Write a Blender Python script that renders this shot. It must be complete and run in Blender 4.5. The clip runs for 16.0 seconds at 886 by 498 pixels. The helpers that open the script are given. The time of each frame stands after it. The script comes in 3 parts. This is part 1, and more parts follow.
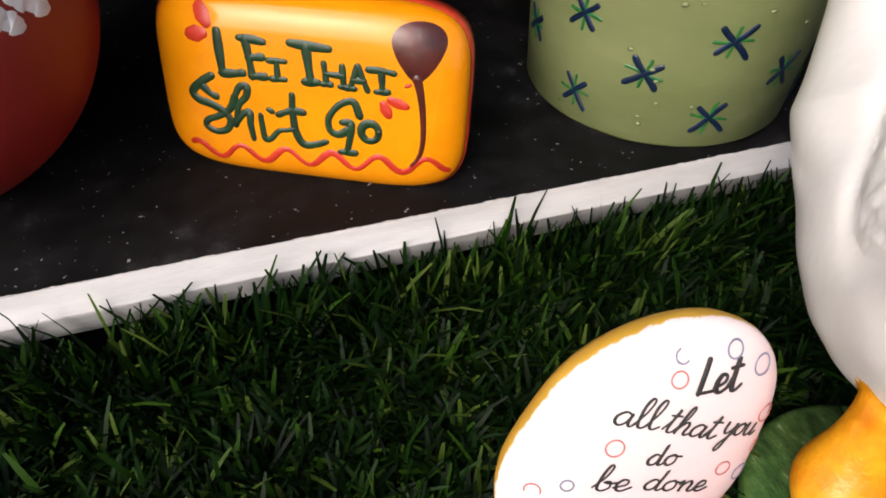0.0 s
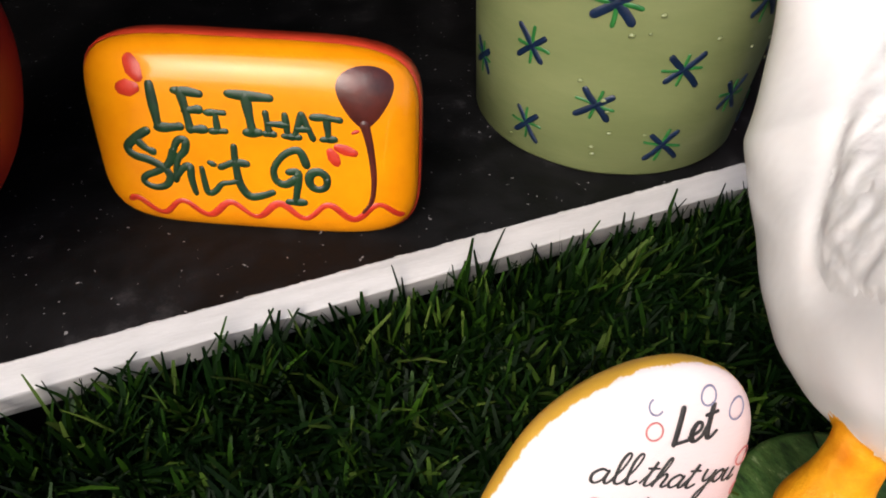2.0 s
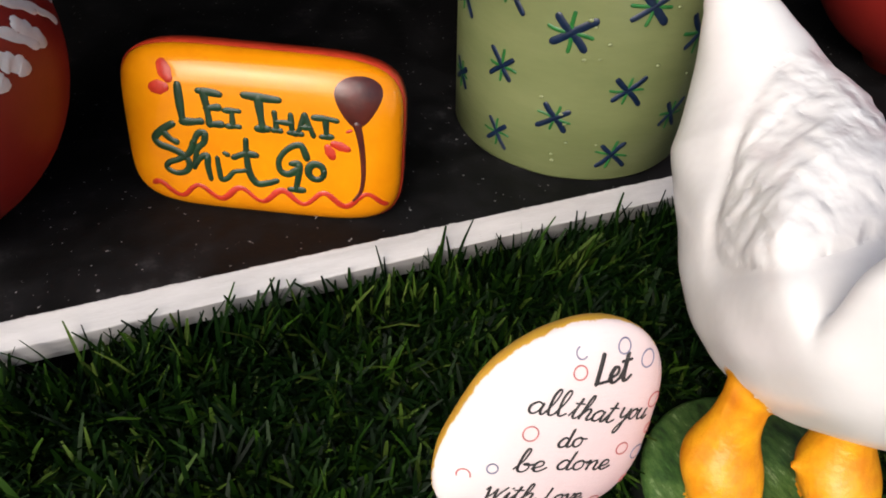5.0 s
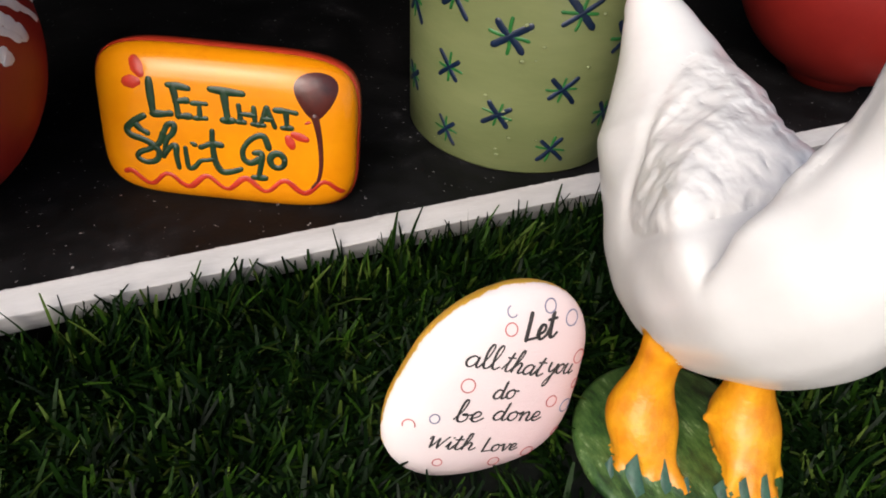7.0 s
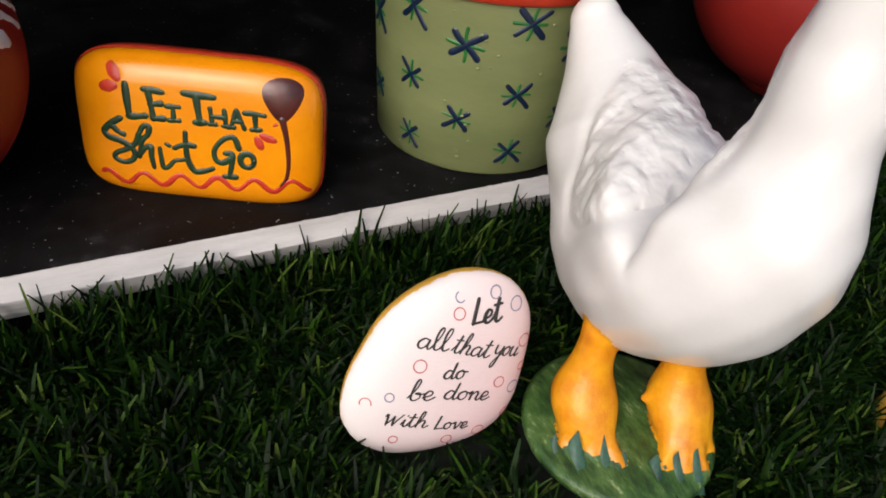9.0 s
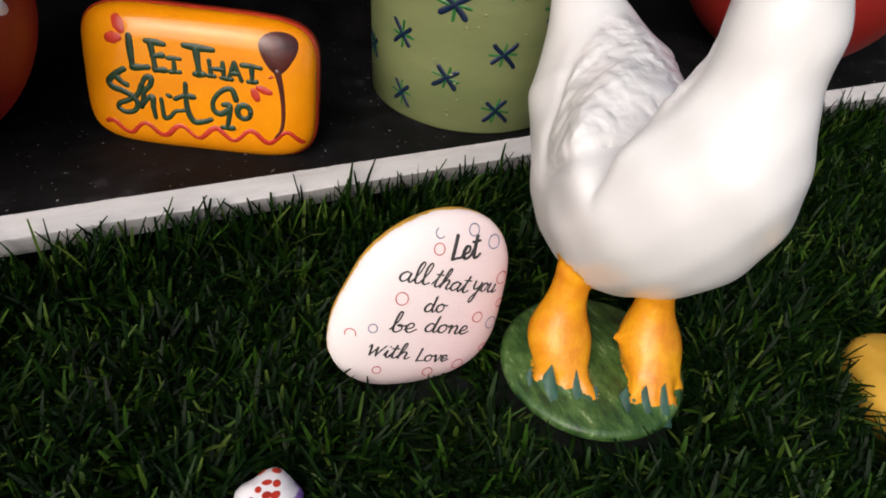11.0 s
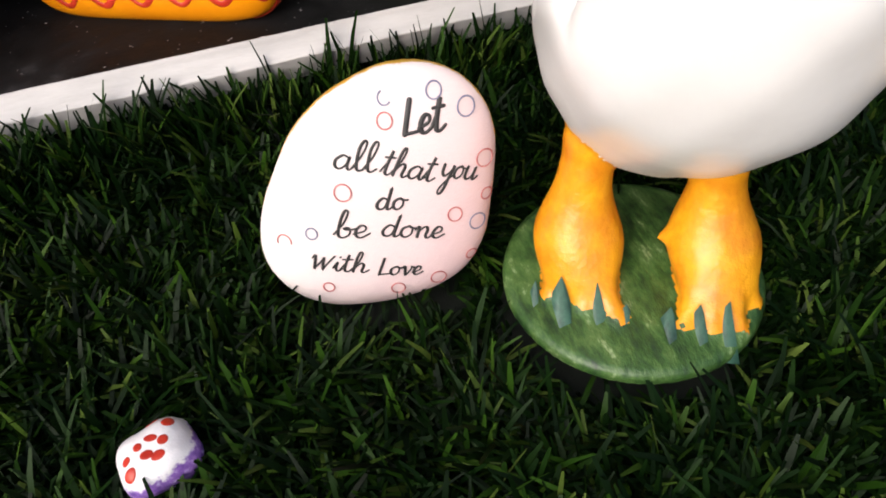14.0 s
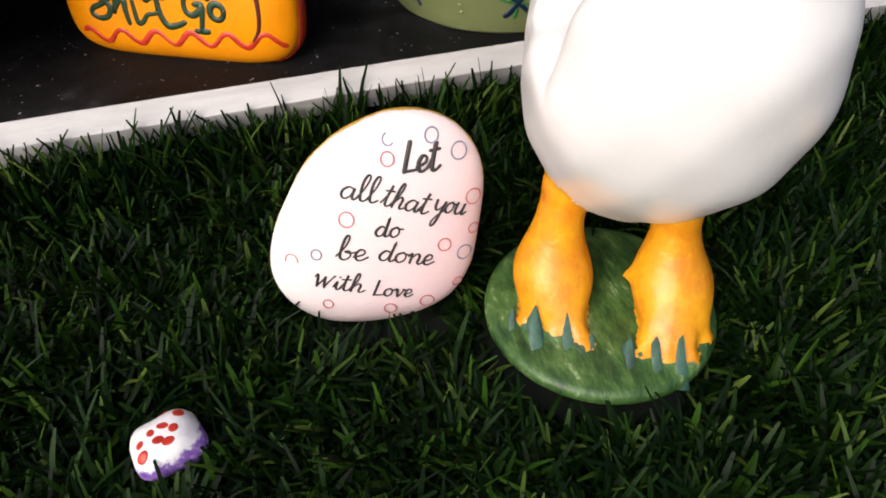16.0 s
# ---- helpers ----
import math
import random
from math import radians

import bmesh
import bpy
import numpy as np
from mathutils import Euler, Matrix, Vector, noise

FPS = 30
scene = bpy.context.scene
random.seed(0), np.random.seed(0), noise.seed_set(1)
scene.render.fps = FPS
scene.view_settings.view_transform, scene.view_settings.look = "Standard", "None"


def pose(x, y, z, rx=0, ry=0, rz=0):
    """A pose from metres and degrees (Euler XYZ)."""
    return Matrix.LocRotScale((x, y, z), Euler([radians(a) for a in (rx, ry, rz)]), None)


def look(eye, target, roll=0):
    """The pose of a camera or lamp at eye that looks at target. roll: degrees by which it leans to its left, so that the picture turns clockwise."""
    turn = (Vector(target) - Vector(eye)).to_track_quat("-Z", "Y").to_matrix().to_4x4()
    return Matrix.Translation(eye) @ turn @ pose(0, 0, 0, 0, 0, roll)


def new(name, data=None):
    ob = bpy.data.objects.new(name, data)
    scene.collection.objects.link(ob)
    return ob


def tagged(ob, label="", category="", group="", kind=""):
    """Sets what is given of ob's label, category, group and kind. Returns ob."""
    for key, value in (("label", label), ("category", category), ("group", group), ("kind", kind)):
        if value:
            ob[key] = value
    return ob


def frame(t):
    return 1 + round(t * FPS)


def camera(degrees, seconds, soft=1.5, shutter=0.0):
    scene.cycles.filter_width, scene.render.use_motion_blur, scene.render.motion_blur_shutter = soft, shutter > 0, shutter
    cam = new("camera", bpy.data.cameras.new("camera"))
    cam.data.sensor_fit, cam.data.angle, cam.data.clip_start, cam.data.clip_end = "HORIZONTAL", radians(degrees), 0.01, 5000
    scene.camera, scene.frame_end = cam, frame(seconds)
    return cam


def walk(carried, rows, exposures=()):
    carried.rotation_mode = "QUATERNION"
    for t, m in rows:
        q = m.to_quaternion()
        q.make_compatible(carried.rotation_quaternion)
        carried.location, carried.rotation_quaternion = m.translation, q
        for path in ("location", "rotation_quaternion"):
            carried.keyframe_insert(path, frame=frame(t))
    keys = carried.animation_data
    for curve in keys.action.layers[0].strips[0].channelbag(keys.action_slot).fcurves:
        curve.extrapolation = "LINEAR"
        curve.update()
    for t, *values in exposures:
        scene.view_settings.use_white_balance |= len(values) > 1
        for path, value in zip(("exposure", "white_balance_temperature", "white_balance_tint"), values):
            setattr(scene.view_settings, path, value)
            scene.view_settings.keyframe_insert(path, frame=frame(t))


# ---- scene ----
EXPOSURES = [(0.0, 0.18, 6200, 10), (4.0, 0.06, 6200, 10), (7.0, -0.08, 6200, 10), (8.5, -0.2, 6200, 10), (10.8, -0.26, 6200, 10), (12.5, 0.24, 6200, 10), (16.0, 0.12, 6200, 10)]
cam = camera(64.6, 16.0, soft=1.8)
PATH = [
    (0, (-0.176, -0.256, 0.303), (0.31, 1.096, -1.087), 2.1),
    (0.5, (-0.169, -0.249, 0.314), (0.35, 1.112, -1.057), 0.8),
    (1, (-0.169, -0.25, 0.308), (0.36, 1.096, -1.073), 1.4),
    (1.5, (-0.173, -0.246, 0.302), (0.386, 1.092, -1.076), 1.7),
    (2, (-0.168, -0.238, 0.306), (0.433, 1.101, -1.052), 1.7),
    (2.5, (-0.173, -0.24, 0.309), (0.442, 1.099, -1.044), 2.3),
    (3, (-0.174, -0.244, 0.307), (0.467, 1.082, -1.047), 3.8),
    (3.5, (-0.182, -0.254, 0.31), (0.453, 1.08, -1.038), 4.1),
    (4, (-0.177, -0.265, 0.316), (0.465, 1.074, -1.024), 4.1),
    (4.2, (-0.176, -0.27, 0.321), (0.468, 1.076, -1.012), 4.1),
    (6.3, (-0.208, -0.322, 0.338), (0.495, 1.035, -0.952), 6.7),
    (6.5, (-0.205, -0.324, 0.339), (0.518, 1.031, -0.942), 6.7),
    (7, (-0.193, -0.338, 0.34), (0.55, 1.023, -0.923), 6.3),
    (7.5, (-0.197, -0.352, 0.345), (0.55, 1.018, -0.905), 6.8),
    (8, (-0.203, -0.36, 0.347), (0.551, 1.001, -0.909), 6.8),
    (8.5, (-0.191, -0.367, 0.349), (0.595, 0.989, -0.894), 7.1),
    (10.8, (-0.189, -0.401, 0.358), (0.575, 0.977, -0.874), 7.1),
    (11, (-0.192, -0.41, 0.343), (0.571, 0.95, -0.909), 7.4),
    (11.5, (-0.171, -0.413, 0.292), (0.571, 0.821, -1.097), 7.7),
    (12, (-0.155, -0.391, 0.275), (0.56, 0.863, -1.11), 5.3),
    (12.5, (-0.147, -0.377, 0.264), (0.53, 0.918, -1.101), 5.1),
    (13, (-0.122, -0.376, 0.258), (0.38, 0.949, -1.153), 3.3),
    (13.5, (-0.103, -0.389, 0.27), (0.217, 0.976, -1.156), -0.5),
    (14, (-0.08, -0.369, 0.267), (0.23, 0.951, -1.203), -5.8),
    (14.5, (-0.083, -0.381, 0.271), (0.286, 0.988, -1.14), -0.8),
    (15, (-0.075, -0.387, 0.281), (0.297, 0.979, -1.131), -1.6),
    (15.5, (-0.083, -0.396, 0.287), (0.276, 0.991, -1.109), -1.8),
    (16, (-0.086, -0.4, 0.289), (0.27, 0.998, -1.096), -1.8),
]
walk(cam, [(t, look(eye, target, roll)) for t, eye, target, roll in PATH], EXPOSURES)

# ---- daylight: a bright overcast sky ----
world = bpy.data.worlds.new("sky")
scene.world = world
world.use_nodes = True
wt = world.node_tree
sky = wt.nodes.new("ShaderNodeTexSky")
sky.sky_type = "NISHITA"
sky.sun_disc = False
sky.sun_elevation, sky.sun_rotation = radians(36), radians(230)
sky.air_density, sky.dust_density, sky.ozone_density = 0.7, 6.0, 0.6
wt.links.new(sky.outputs[0], wt.nodes["Background"].inputs[0])
wt.nodes["Background"].inputs[1].default_value = 0.15
lamp = bpy.data.lights.new("sun", "SUN")
lamp.energy, lamp.angle, lamp.color = 1.5, radians(60), (1.0, 0.96, 0.9)
sun = new("sun", lamp)
sun.matrix_world = look((-1.82, -1.53, 1.73), (0, 0, 0))


# ---- materials ----
def shader(name, rough=0.5, metal=0.0, coat=0.0):
    m = bpy.data.materials.new(name)
    m.use_nodes = True
    b = m.node_tree.nodes["Principled BSDF"]
    b.inputs["Roughness"].default_value, b.inputs["Metallic"].default_value = rough, metal
    b.inputs["Coat Weight"].default_value = coat
    b.inputs["Coat Roughness"].default_value = 0.12
    return m, m.node_tree, b


def noise_node(nt, scale, detail=4.0, rough=0.6, vec=None, stretch=None):
    n = nt.nodes.new("ShaderNodeTexNoise")
    n.inputs["Scale"].default_value, n.inputs["Detail"].default_value, n.inputs["Roughness"].default_value = scale, detail, rough
    co = nt.nodes.new("ShaderNodeTexCoord").outputs["Object"] if vec is None else vec
    if stretch:
        mp = nt.nodes.new("ShaderNodeMapping")
        mp.inputs["Scale"].default_value = stretch
        nt.links.new(co, mp.inputs["Vector"])
        co = mp.outputs["Vector"]
    nt.links.new(co, n.inputs["Vector"])
    return n.outputs["Fac"]


def ramp(nt, fac, stops):
    r = nt.nodes.new("ShaderNodeValToRGB")
    el = r.color_ramp.elements
    while len(el) < len(stops):
        el.new(0.5)
    for e, (p, c) in zip(el, stops):
        e.position, e.color = p, (*c, 1)
    nt.links.new(fac, r.inputs["Fac"])
    return r.outputs["Color"]


def mixed(nt, fac, a, b):
    m = nt.nodes.new("ShaderNodeMix")
    m.data_type = "RGBA"
    for sock, v in ((m.inputs["Factor"], fac), (m.inputs["A"], a), (m.inputs["B"], b)):
        if isinstance(v, tuple):
            sock.default_value = (*v, 1)
        elif isinstance(v, (int, float)):
            sock.default_value = v
        else:
            nt.links.new(v, sock)
    return m.outputs["Result"]


def relief(nt, b, fac, strength, distance):
    n = nt.nodes.new("ShaderNodeBump")
    n.inputs["Strength"].default_value, n.inputs["Distance"].default_value = strength, distance
    nt.links.new(fac, n.inputs["Height"])
    nt.links.new(n.outputs["Normal"], b.inputs["Normal"])


def painted(name, dark, light, scale=30, rough=0.4, coat=0.0, bump=0.25, depth=0.001, fine=220, stretch=None):
    """Brushed paint: two shades that drift, small specks of wear, and a fine relief."""
    m, nt, b = shader(name, rough, 0.0, coat)
    drift = noise_node(nt, scale, 5.0, 0.62, stretch=stretch)
    nt.links.new(ramp(nt, drift, ((0.3, dark), (0.7, light))), b.inputs["Base Color"])
    relief(nt, b, noise_node(nt, fine, 4.0, 0.6, stretch=stretch), bump, depth)
    return m


def stepped(nt, value, lo, hi):
    n = nt.nodes.new("ShaderNodeMapRange")
    n.inputs["From Min"].default_value, n.inputs["From Max"].default_value = lo, hi
    nt.links.new(value, n.inputs["Value"])
    return n.outputs["Result"]


def summed(nt, a, b, op="ADD", k=1.0):
    n = nt.nodes.new("ShaderNodeMath")
    n.operation = "MULTIPLY"
    nt.links.new(b, n.inputs[0])
    n.inputs[1].default_value = k
    s = nt.nodes.new("ShaderNodeMath")
    s.operation = op
    nt.links.new(a, s.inputs[0])
    nt.links.new(n.outputs[0], s.inputs[1])
    return s.outputs[0]


def axis(nt, which):
    s = nt.nodes.new("ShaderNodeSeparateXYZ")
    nt.links.new(nt.nodes.new("ShaderNodeTexCoord").outputs["Object"], s.inputs[0])
    return s.outputs[which]


def make_grass():
    m, nt, b = shader("turf_blade", 0.5)
    b.inputs["Specular IOR Level"].default_value = 0.11
    geo = nt.nodes.new("ShaderNodeNewGeometry")
    c = ramp(nt, geo.outputs["Random Per Island"], ((0.0, (0.0007, 0.003, 0.0004)), (0.55, (0.0028, 0.0115, 0.0009)), (0.77, (0.010, 0.031, 0.002)), (0.90, (0.027, 0.070, 0.004)), (1.0, (0.085, 0.125, 0.022))))
    drift = noise_node(nt, 14, 3.0)
    nt.links.new(mixed(nt, stepped(nt, drift, 0.35, 0.7), c, mixed(nt, 0.5, c, (0.006, 0.022, 0.004))), b.inputs["Base Color"])
    relief(nt, b, noise_node(nt, 500, 2.0, stretch=(1, 1, 0.1)), 0.3, 0.0004)
    return m


def make_board():
    """Black painted board, scuffed and dusty, with ragged white paint along its front edge."""
    m, nt, b = shader("black_board", 0.42)
    b.inputs["Specular IOR Level"].default_value = 0.22
    scuff = noise_node(nt, 26, 7.0, 0.72)
    fine = noise_node(nt, 170, 5.0, 0.7)
    base = ramp(nt, scuff, ((0.42, (0.0010, 0.0010, 0.0012)), (0.58, (0.0065, 0.0062, 0.007)), (0.78, (0.045, 0.043, 0.045))))
    speck = ramp(nt, noise_node(nt, 330, 2.0, 0.4), ((0.735, (0, 0, 0)), (0.76, (1, 1, 1))))
    base = mixed(nt, mixed(nt, 0.8, (0, 0, 0), speck), base, (0.3, 0.29, 0.29))
    edge = summed(nt, axis(nt, 1), noise_node(nt, 120, 6.0, 0.75), "ADD", -0.004)
    lip = stepped(nt, edge, 0.0012, 0.0006)
    nt.links.new(mixed(nt, lip, base, (0.75, 0.74, 0.72)), b.inputs["Base Color"])
    relief(nt, b, fine, 0.35, 0.0008)
    nt.links.new(stepped(nt, scuff, -0.8, 1.0), b.inputs["Roughness"])
    return m


def make_egg_stone():
    """White paint with a pink blush low and to one side; a chipped yellow band round the rim."""
    m, nt, b = shader("white_stone_paint", 0.45)
    n = noise_node(nt, 40, 5.0, 0.65)
    blush = summed(nt, summed(nt, axis(nt, 0), axis(nt, 1), "ADD", -0.55), n, "ADD", 0.03)
    c = mixed(nt, stepped(nt, blush, -0.03, 0.07), (0.80, 0.75, 0.74), (0.76, 0.54, 0.55))
    band = summed(nt, axis(nt, 2), noise_node(nt, 190, 5.0, 0.7), "ADD", 0.006)
    nt.links.new(mixed(nt, stepped(nt, band, -0.0085, -0.0092), c, mixed(nt, n, (0.62, 0.34, 0.03), (0.75, 0.45, 0.06))), b.inputs["Base Color"])
    relief(nt, b, noise_node(nt, 140, 6.0, 0.7, stretch=(1, 3, 1)), 0.3, 0.0012)
    return m


def make_pebble():
    """White over mottled violet, dabbed on with a brush."""
    m, nt, b = shader("violet_white_paint", 0.4)
    n = noise_node(nt, 260, 4.0, 0.65)
    low = summed(nt, summed(nt, summed(nt, axis(nt, 2), axis(nt, 0), "ADD", -0.12), axis(nt, 1), "ADD", 0.25), n, "ADD", 0.010)
    violet = ramp(nt, noise_node(nt, 320, 4.0), ((0.3, (0.12, 0.05, 0.3)), (0.55, (0.28, 0.14, 0.5)), (0.75, (0.7, 0.62, 0.85))))
    nt.links.new(mixed(nt, stepped(nt, low, 0.0064, 0.0048), (0.85, 0.83, 0.85), violet), b.inputs["Base Color"])
    relief(nt, b, noise_node(nt, 400, 4.0), 0.4, 0.0008)
    return m


def make_base_green():
    """Statue's base: green brushed with paler streaks and dark thin strokes."""
    m, nt, b = shader("base_green_paint", 0.42, coat=0.15)
    n = noise_node(nt, 95, 6.0, 0.7, stretch=(1.5, 0.6, 1))
    c = ramp(nt, n, ((0.34, (0.010, 0.034, 0.010)), (0.48, (0.038, 0.098, 0.020)), (0.60, (0.085, 0.165, 0.042)), (0.70, (0.32, 0.42, 0.22))))
    nt.links.new(c, b.inputs["Base Color"])
    relief(nt, b, noise_node(nt, 170, 5.0, 0.65, stretch=(1.5, 0.6, 1)), 0.6, 0.0018)
    return m


def make_feather():
    """White paint over modelled, overlapping feathers."""
    m, nt, b = shader("feather_white", 0.33, coat=0.25)
    n = noise_node(nt, 60, 4.0)
    nt.links.new(ramp(nt, n, ((0.3, (0.8, 0.79, 0.78)), (0.7, (0.80, 0.79, 0.78)))), b.inputs["Base Color"])
    w = nt.nodes.new("ShaderNodeTexVoronoi")
    w.feature = "SMOOTH_F1"
    w.inputs["Scale"].default_value = 95
    mp = nt.nodes.new("ShaderNodeMapping")
    mp.inputs["Scale"].default_value, mp.inputs["Rotation"].default_value = (1, 0.55, 1.0), (radians(35), 0, 0)
    warp = nt.nodes.new("ShaderNodeVectorMath")
    warp.operation = "MULTIPLY_ADD"
    nn = nt.nodes.new("ShaderNodeTexNoise")
    nn.inputs["Scale"].default_value = 70
    co = nt.nodes.new("ShaderNodeTexCoord").outputs["Object"]
    nt.links.new(co, nn.inputs["Vector"])
    nt.links.new(nn.outputs["Color"], warp.inputs[0])
    warp.inputs[1].default_value = (0.012, 0.012, 0.012)
    nt.links.new(co, warp.inputs[2])
    nt.links.new(warp.outputs[0], mp.inputs["Vector"])
    nt.links.new(mp.outputs[0], w.inputs["Vector"])
    relief(nt, b, w.outputs["Distance"], 0.8, 0.0036)
    return m


GRASS, BOARD, EGG, PEBBLE, BASE_GREEN, FEATHER = make_grass(), make_board(), make_egg_stone(), make_pebble(), make_base_green(), make_feather()
TURF = painted("turf_backing", (0.003, 0.005, 0.003), (0.006, 0.01, 0.005), 40, 0.9)
PAVING = painted("paving_grey", (0.2, 0.19, 0.18), (0.32, 0.31, 0.3), 3, 0.85, fine=60, depth=0.004)
BLACK = painted("black_paint", (0.002, 0.002, 0.002), (0.005, 0.005, 0.005), 18, 0.7)
BLACK.node_tree.nodes["Principled BSDF"].inputs["Specular IOR Level"].default_value = 0.1
WHITE = painted("white_gloss_paint", (0.46, 0.445, 0.44), (0.62, 0.60, 0.595), 60, 0.5, 0.05, 0.7, 0.0014, 150, (0.2, 1, 1))
YELLOW = painted("yellow_enamel", (0.74, 0.235, 0.0006), (0.82, 0.295, 0.0008), 25, 0.3, 0.75, 0.05, 0.0006, 90)
YELLOW.node_tree.nodes["Principled BSDF"].inputs["Specular IOR Level"].default_value = 0.15
YELLOW.node_tree.nodes["Principled BSDF"].inputs["Coat Roughness"].default_value = 0.07
RED_RIM = painted("red_enamel", (0.4, 0.03, 0.012), (0.55, 0.05, 0.02), 50, 0.3, 0.3)
LETTER_GREEN = painted("dark_green_ink", (0.004, 0.02, 0.008), (0.01, 0.045, 0.014), 120, 0.4)
PAINT_RED = painted("red_dab", (0.42, 0.02, 0.008), (0.56, 0.04, 0.015), 150, 0.4)
MAROON = painted("maroon_paint", (0.03, 0.006, 0.005), (0.11, 0.018, 0.012), 45, 0.3, 0.3)
POT_GREEN = painted("sage_green_paint", (0.150, 0.178, 0.070), (0.205, 0.230, 0.098), 16, 0.36, 0.2, 0.35, 0.0012, 90, (0.6, 0.6, 2.2))
NAVY = painted("navy_stroke", (0.003, 0.01, 0.03), (0.008, 0.02, 0.055), 150, 0.35, 0.2)
LEAF = painted("bright_green_stroke", (0.01, 0.1, 0.02), (0.03, 0.17, 0.035), 150, 0.35, 0.2)
TERRACOTTA = painted("red_oxide_paint", (0.22, 0.010, 0.008), (0.30, 0.018, 0.012), 14, 0.5, 0.0, 0.2, 0.001, 110)
CHALK = painted("white_brush_mark", (0.7, 0.68, 0.68), (0.84, 0.83, 0.82), 90, 0.5)
GOOSE_WHITE = painted("goose_white", (0.73, 0.72, 0.71), (0.80, 0.79, 0.78), 22, 0.35, 0.3, 0.3, 0.005, 14)
ORANGE = painted("orange_paint", (0.62, 0.19, 0.004), (0.88, 0.42, 0.010), 48, 0.38, 0.2, 0.6, 0.0022, 90)
TEAL = painted("dark_teal_stroke", (0.008, 0.035, 0.026), (0.05, 0.13, 0.085), 110, 0.4)
INK = painted("black_ink", (0.012, 0.011, 0.011), (0.04, 0.035, 0.035), 200, 0.5)
RING_RED = painted("faded_red_ink", (0.45, 0.10, 0.10), (0.65, 0.26, 0.25), 300, 0.5)
RING_BLUE = painted("faded_blue_ink", (0.14, 0.14, 0.25), (0.36, 0.34, 0.44), 300, 0.5)
OCHRE = painted("ochre_yellow_paint", (0.62, 0.32, 0.03), (0.78, 0.48, 0.07), 30, 0.4, 0.1, 0.3, 0.001, 120)


# ---- building helpers ----
def mesh_of(name, verts, faces, mats, smooth=True, index=None):
    me = bpy.data.meshes.new(name)
    me.from_pydata([tuple(v) for v in verts], [], [tuple(f) for f in faces])
    for m in mats if isinstance(mats, (list, tuple)) else (mats,):
        me.materials.append(m)
    if index is not None:
        me.polygons.foreach_set("material_index", np.asarray(index, np.int32))
    me.polygons.foreach_set("use_smooth", np.full(len(me.polygons), smooth))
    me.update()
    return me


def part(name, me, parent, label="", m=None):
    ob = new(name, me)
    ob.parent = parent
    if m is not None:
        ob.matrix_basis = m
    return tagged(ob, label)


def block(name, x0, x1, y0, y1, z0, z1, mat, bevel=0.0, parent=None):
    bm = bmesh.new()
    bmesh.ops.create_cube(bm, size=1.0, matrix=Matrix.Translation(((x0 + x1) / 2, (y0 + y1) / 2, (z0 + z1) / 2)) @ Matrix.Diagonal((x1 - x0, y1 - y0, z1 - z0, 1)))
    if bevel:
        bmesh.ops.bevel(bm, geom=bm.edges[:], offset=bevel, segments=3, affect="EDGES", profile=0.5)
    me = bpy.data.meshes.new(name)
    bm.to_mesh(me)
    bm.free()
    me.materials.append(mat)
    ob = new(name, me)
    ob.parent = parent
    return ob


def rings_mesh(rings, closed_top=True, closed_bottom=True):
    """Vertices and faces of a skin over equal rings of points."""
    n = len(rings[0])
    verts = [p for r in rings for p in r]
    faces = [(k * n + i, k * n + (i + 1) % n, (k + 1) * n + (i + 1) % n, (k + 1) * n + i) for k in range(len(rings) - 1) for i in range(n)]
    if closed_bottom:
        faces.append(tuple(range(n - 1, -1, -1)))
    if closed_top:
        faces.append(tuple((len(rings) - 1) * n + i for i in range(n)))
    return verts, faces


def stroke(points, widths, surface, mat, lift=0.0004, name="stroke"):
    """A painted stroke: a strip along 2D points, with widths, on a surface (x, y) -> (x, y, z); round ends, low crown."""
    pts = [Vector(p) for p in points]
    verts, faces = [], []
    n = len(pts)
    rows = []
    for i, p in enumerate(pts):
        d = (pts[min(i + 1, n - 1)] - pts[max(i - 1, 0)]).normalized()
        side = Vector((-d.y, d.x))
        w = widths[i] if not isinstance(widths, float) else widths
        rows.append((p, d, side, w / 2))
    first, last = rows[0], rows[-1]
    caps = [(first[0] - first[1] * first[3] * math.cos(a), first[1], first[2], first[3] * math.sin(a)) for a in (0.25, 0.8)]
    tail = [(last[0] + last[1] * last[3] * math.cos(a), last[1], last[2], last[3] * math.sin(a)) for a in (0.8, 0.25)]
    for p, d, side, w in caps + rows + tail:
        for k, up in ((-1, 0.15), (-0.6, 1.0), (0.6, 1.0), (1, 0.15)):
            q = p + side * (w * k)
            verts.append(surface(q.x, q.y, lift * up))
    for i in range(len(verts) // 4 - 1):
        for k in range(3):
            a = i * 4 + k
            faces.append((a, a + 1, a + 5, a + 4))
    return mesh_of(name, verts, faces, mat)


def curved(points, per=6):
    """A smooth run of points through the given ones."""
    p = [Vector(q) for q in points]
    if len(p) < 3:
        return [p[0].lerp(p[1], i / 4) for i in range(5)]
    out = []
    for i in range(len(p) - 1):
        a, b, c, d = p[max(i - 1, 0)], p[i], p[i + 1], p[min(i + 2, len(p) - 1)]
        for j in range(per):
            t = j / per
            out.append(0.5 * (2 * b + (c - a) * t + (2 * a - 5 * b + 4 * c - d) * t * t + (3 * b - a - 3 * c + d) * t ** 3))
    return out + [p[-1]]


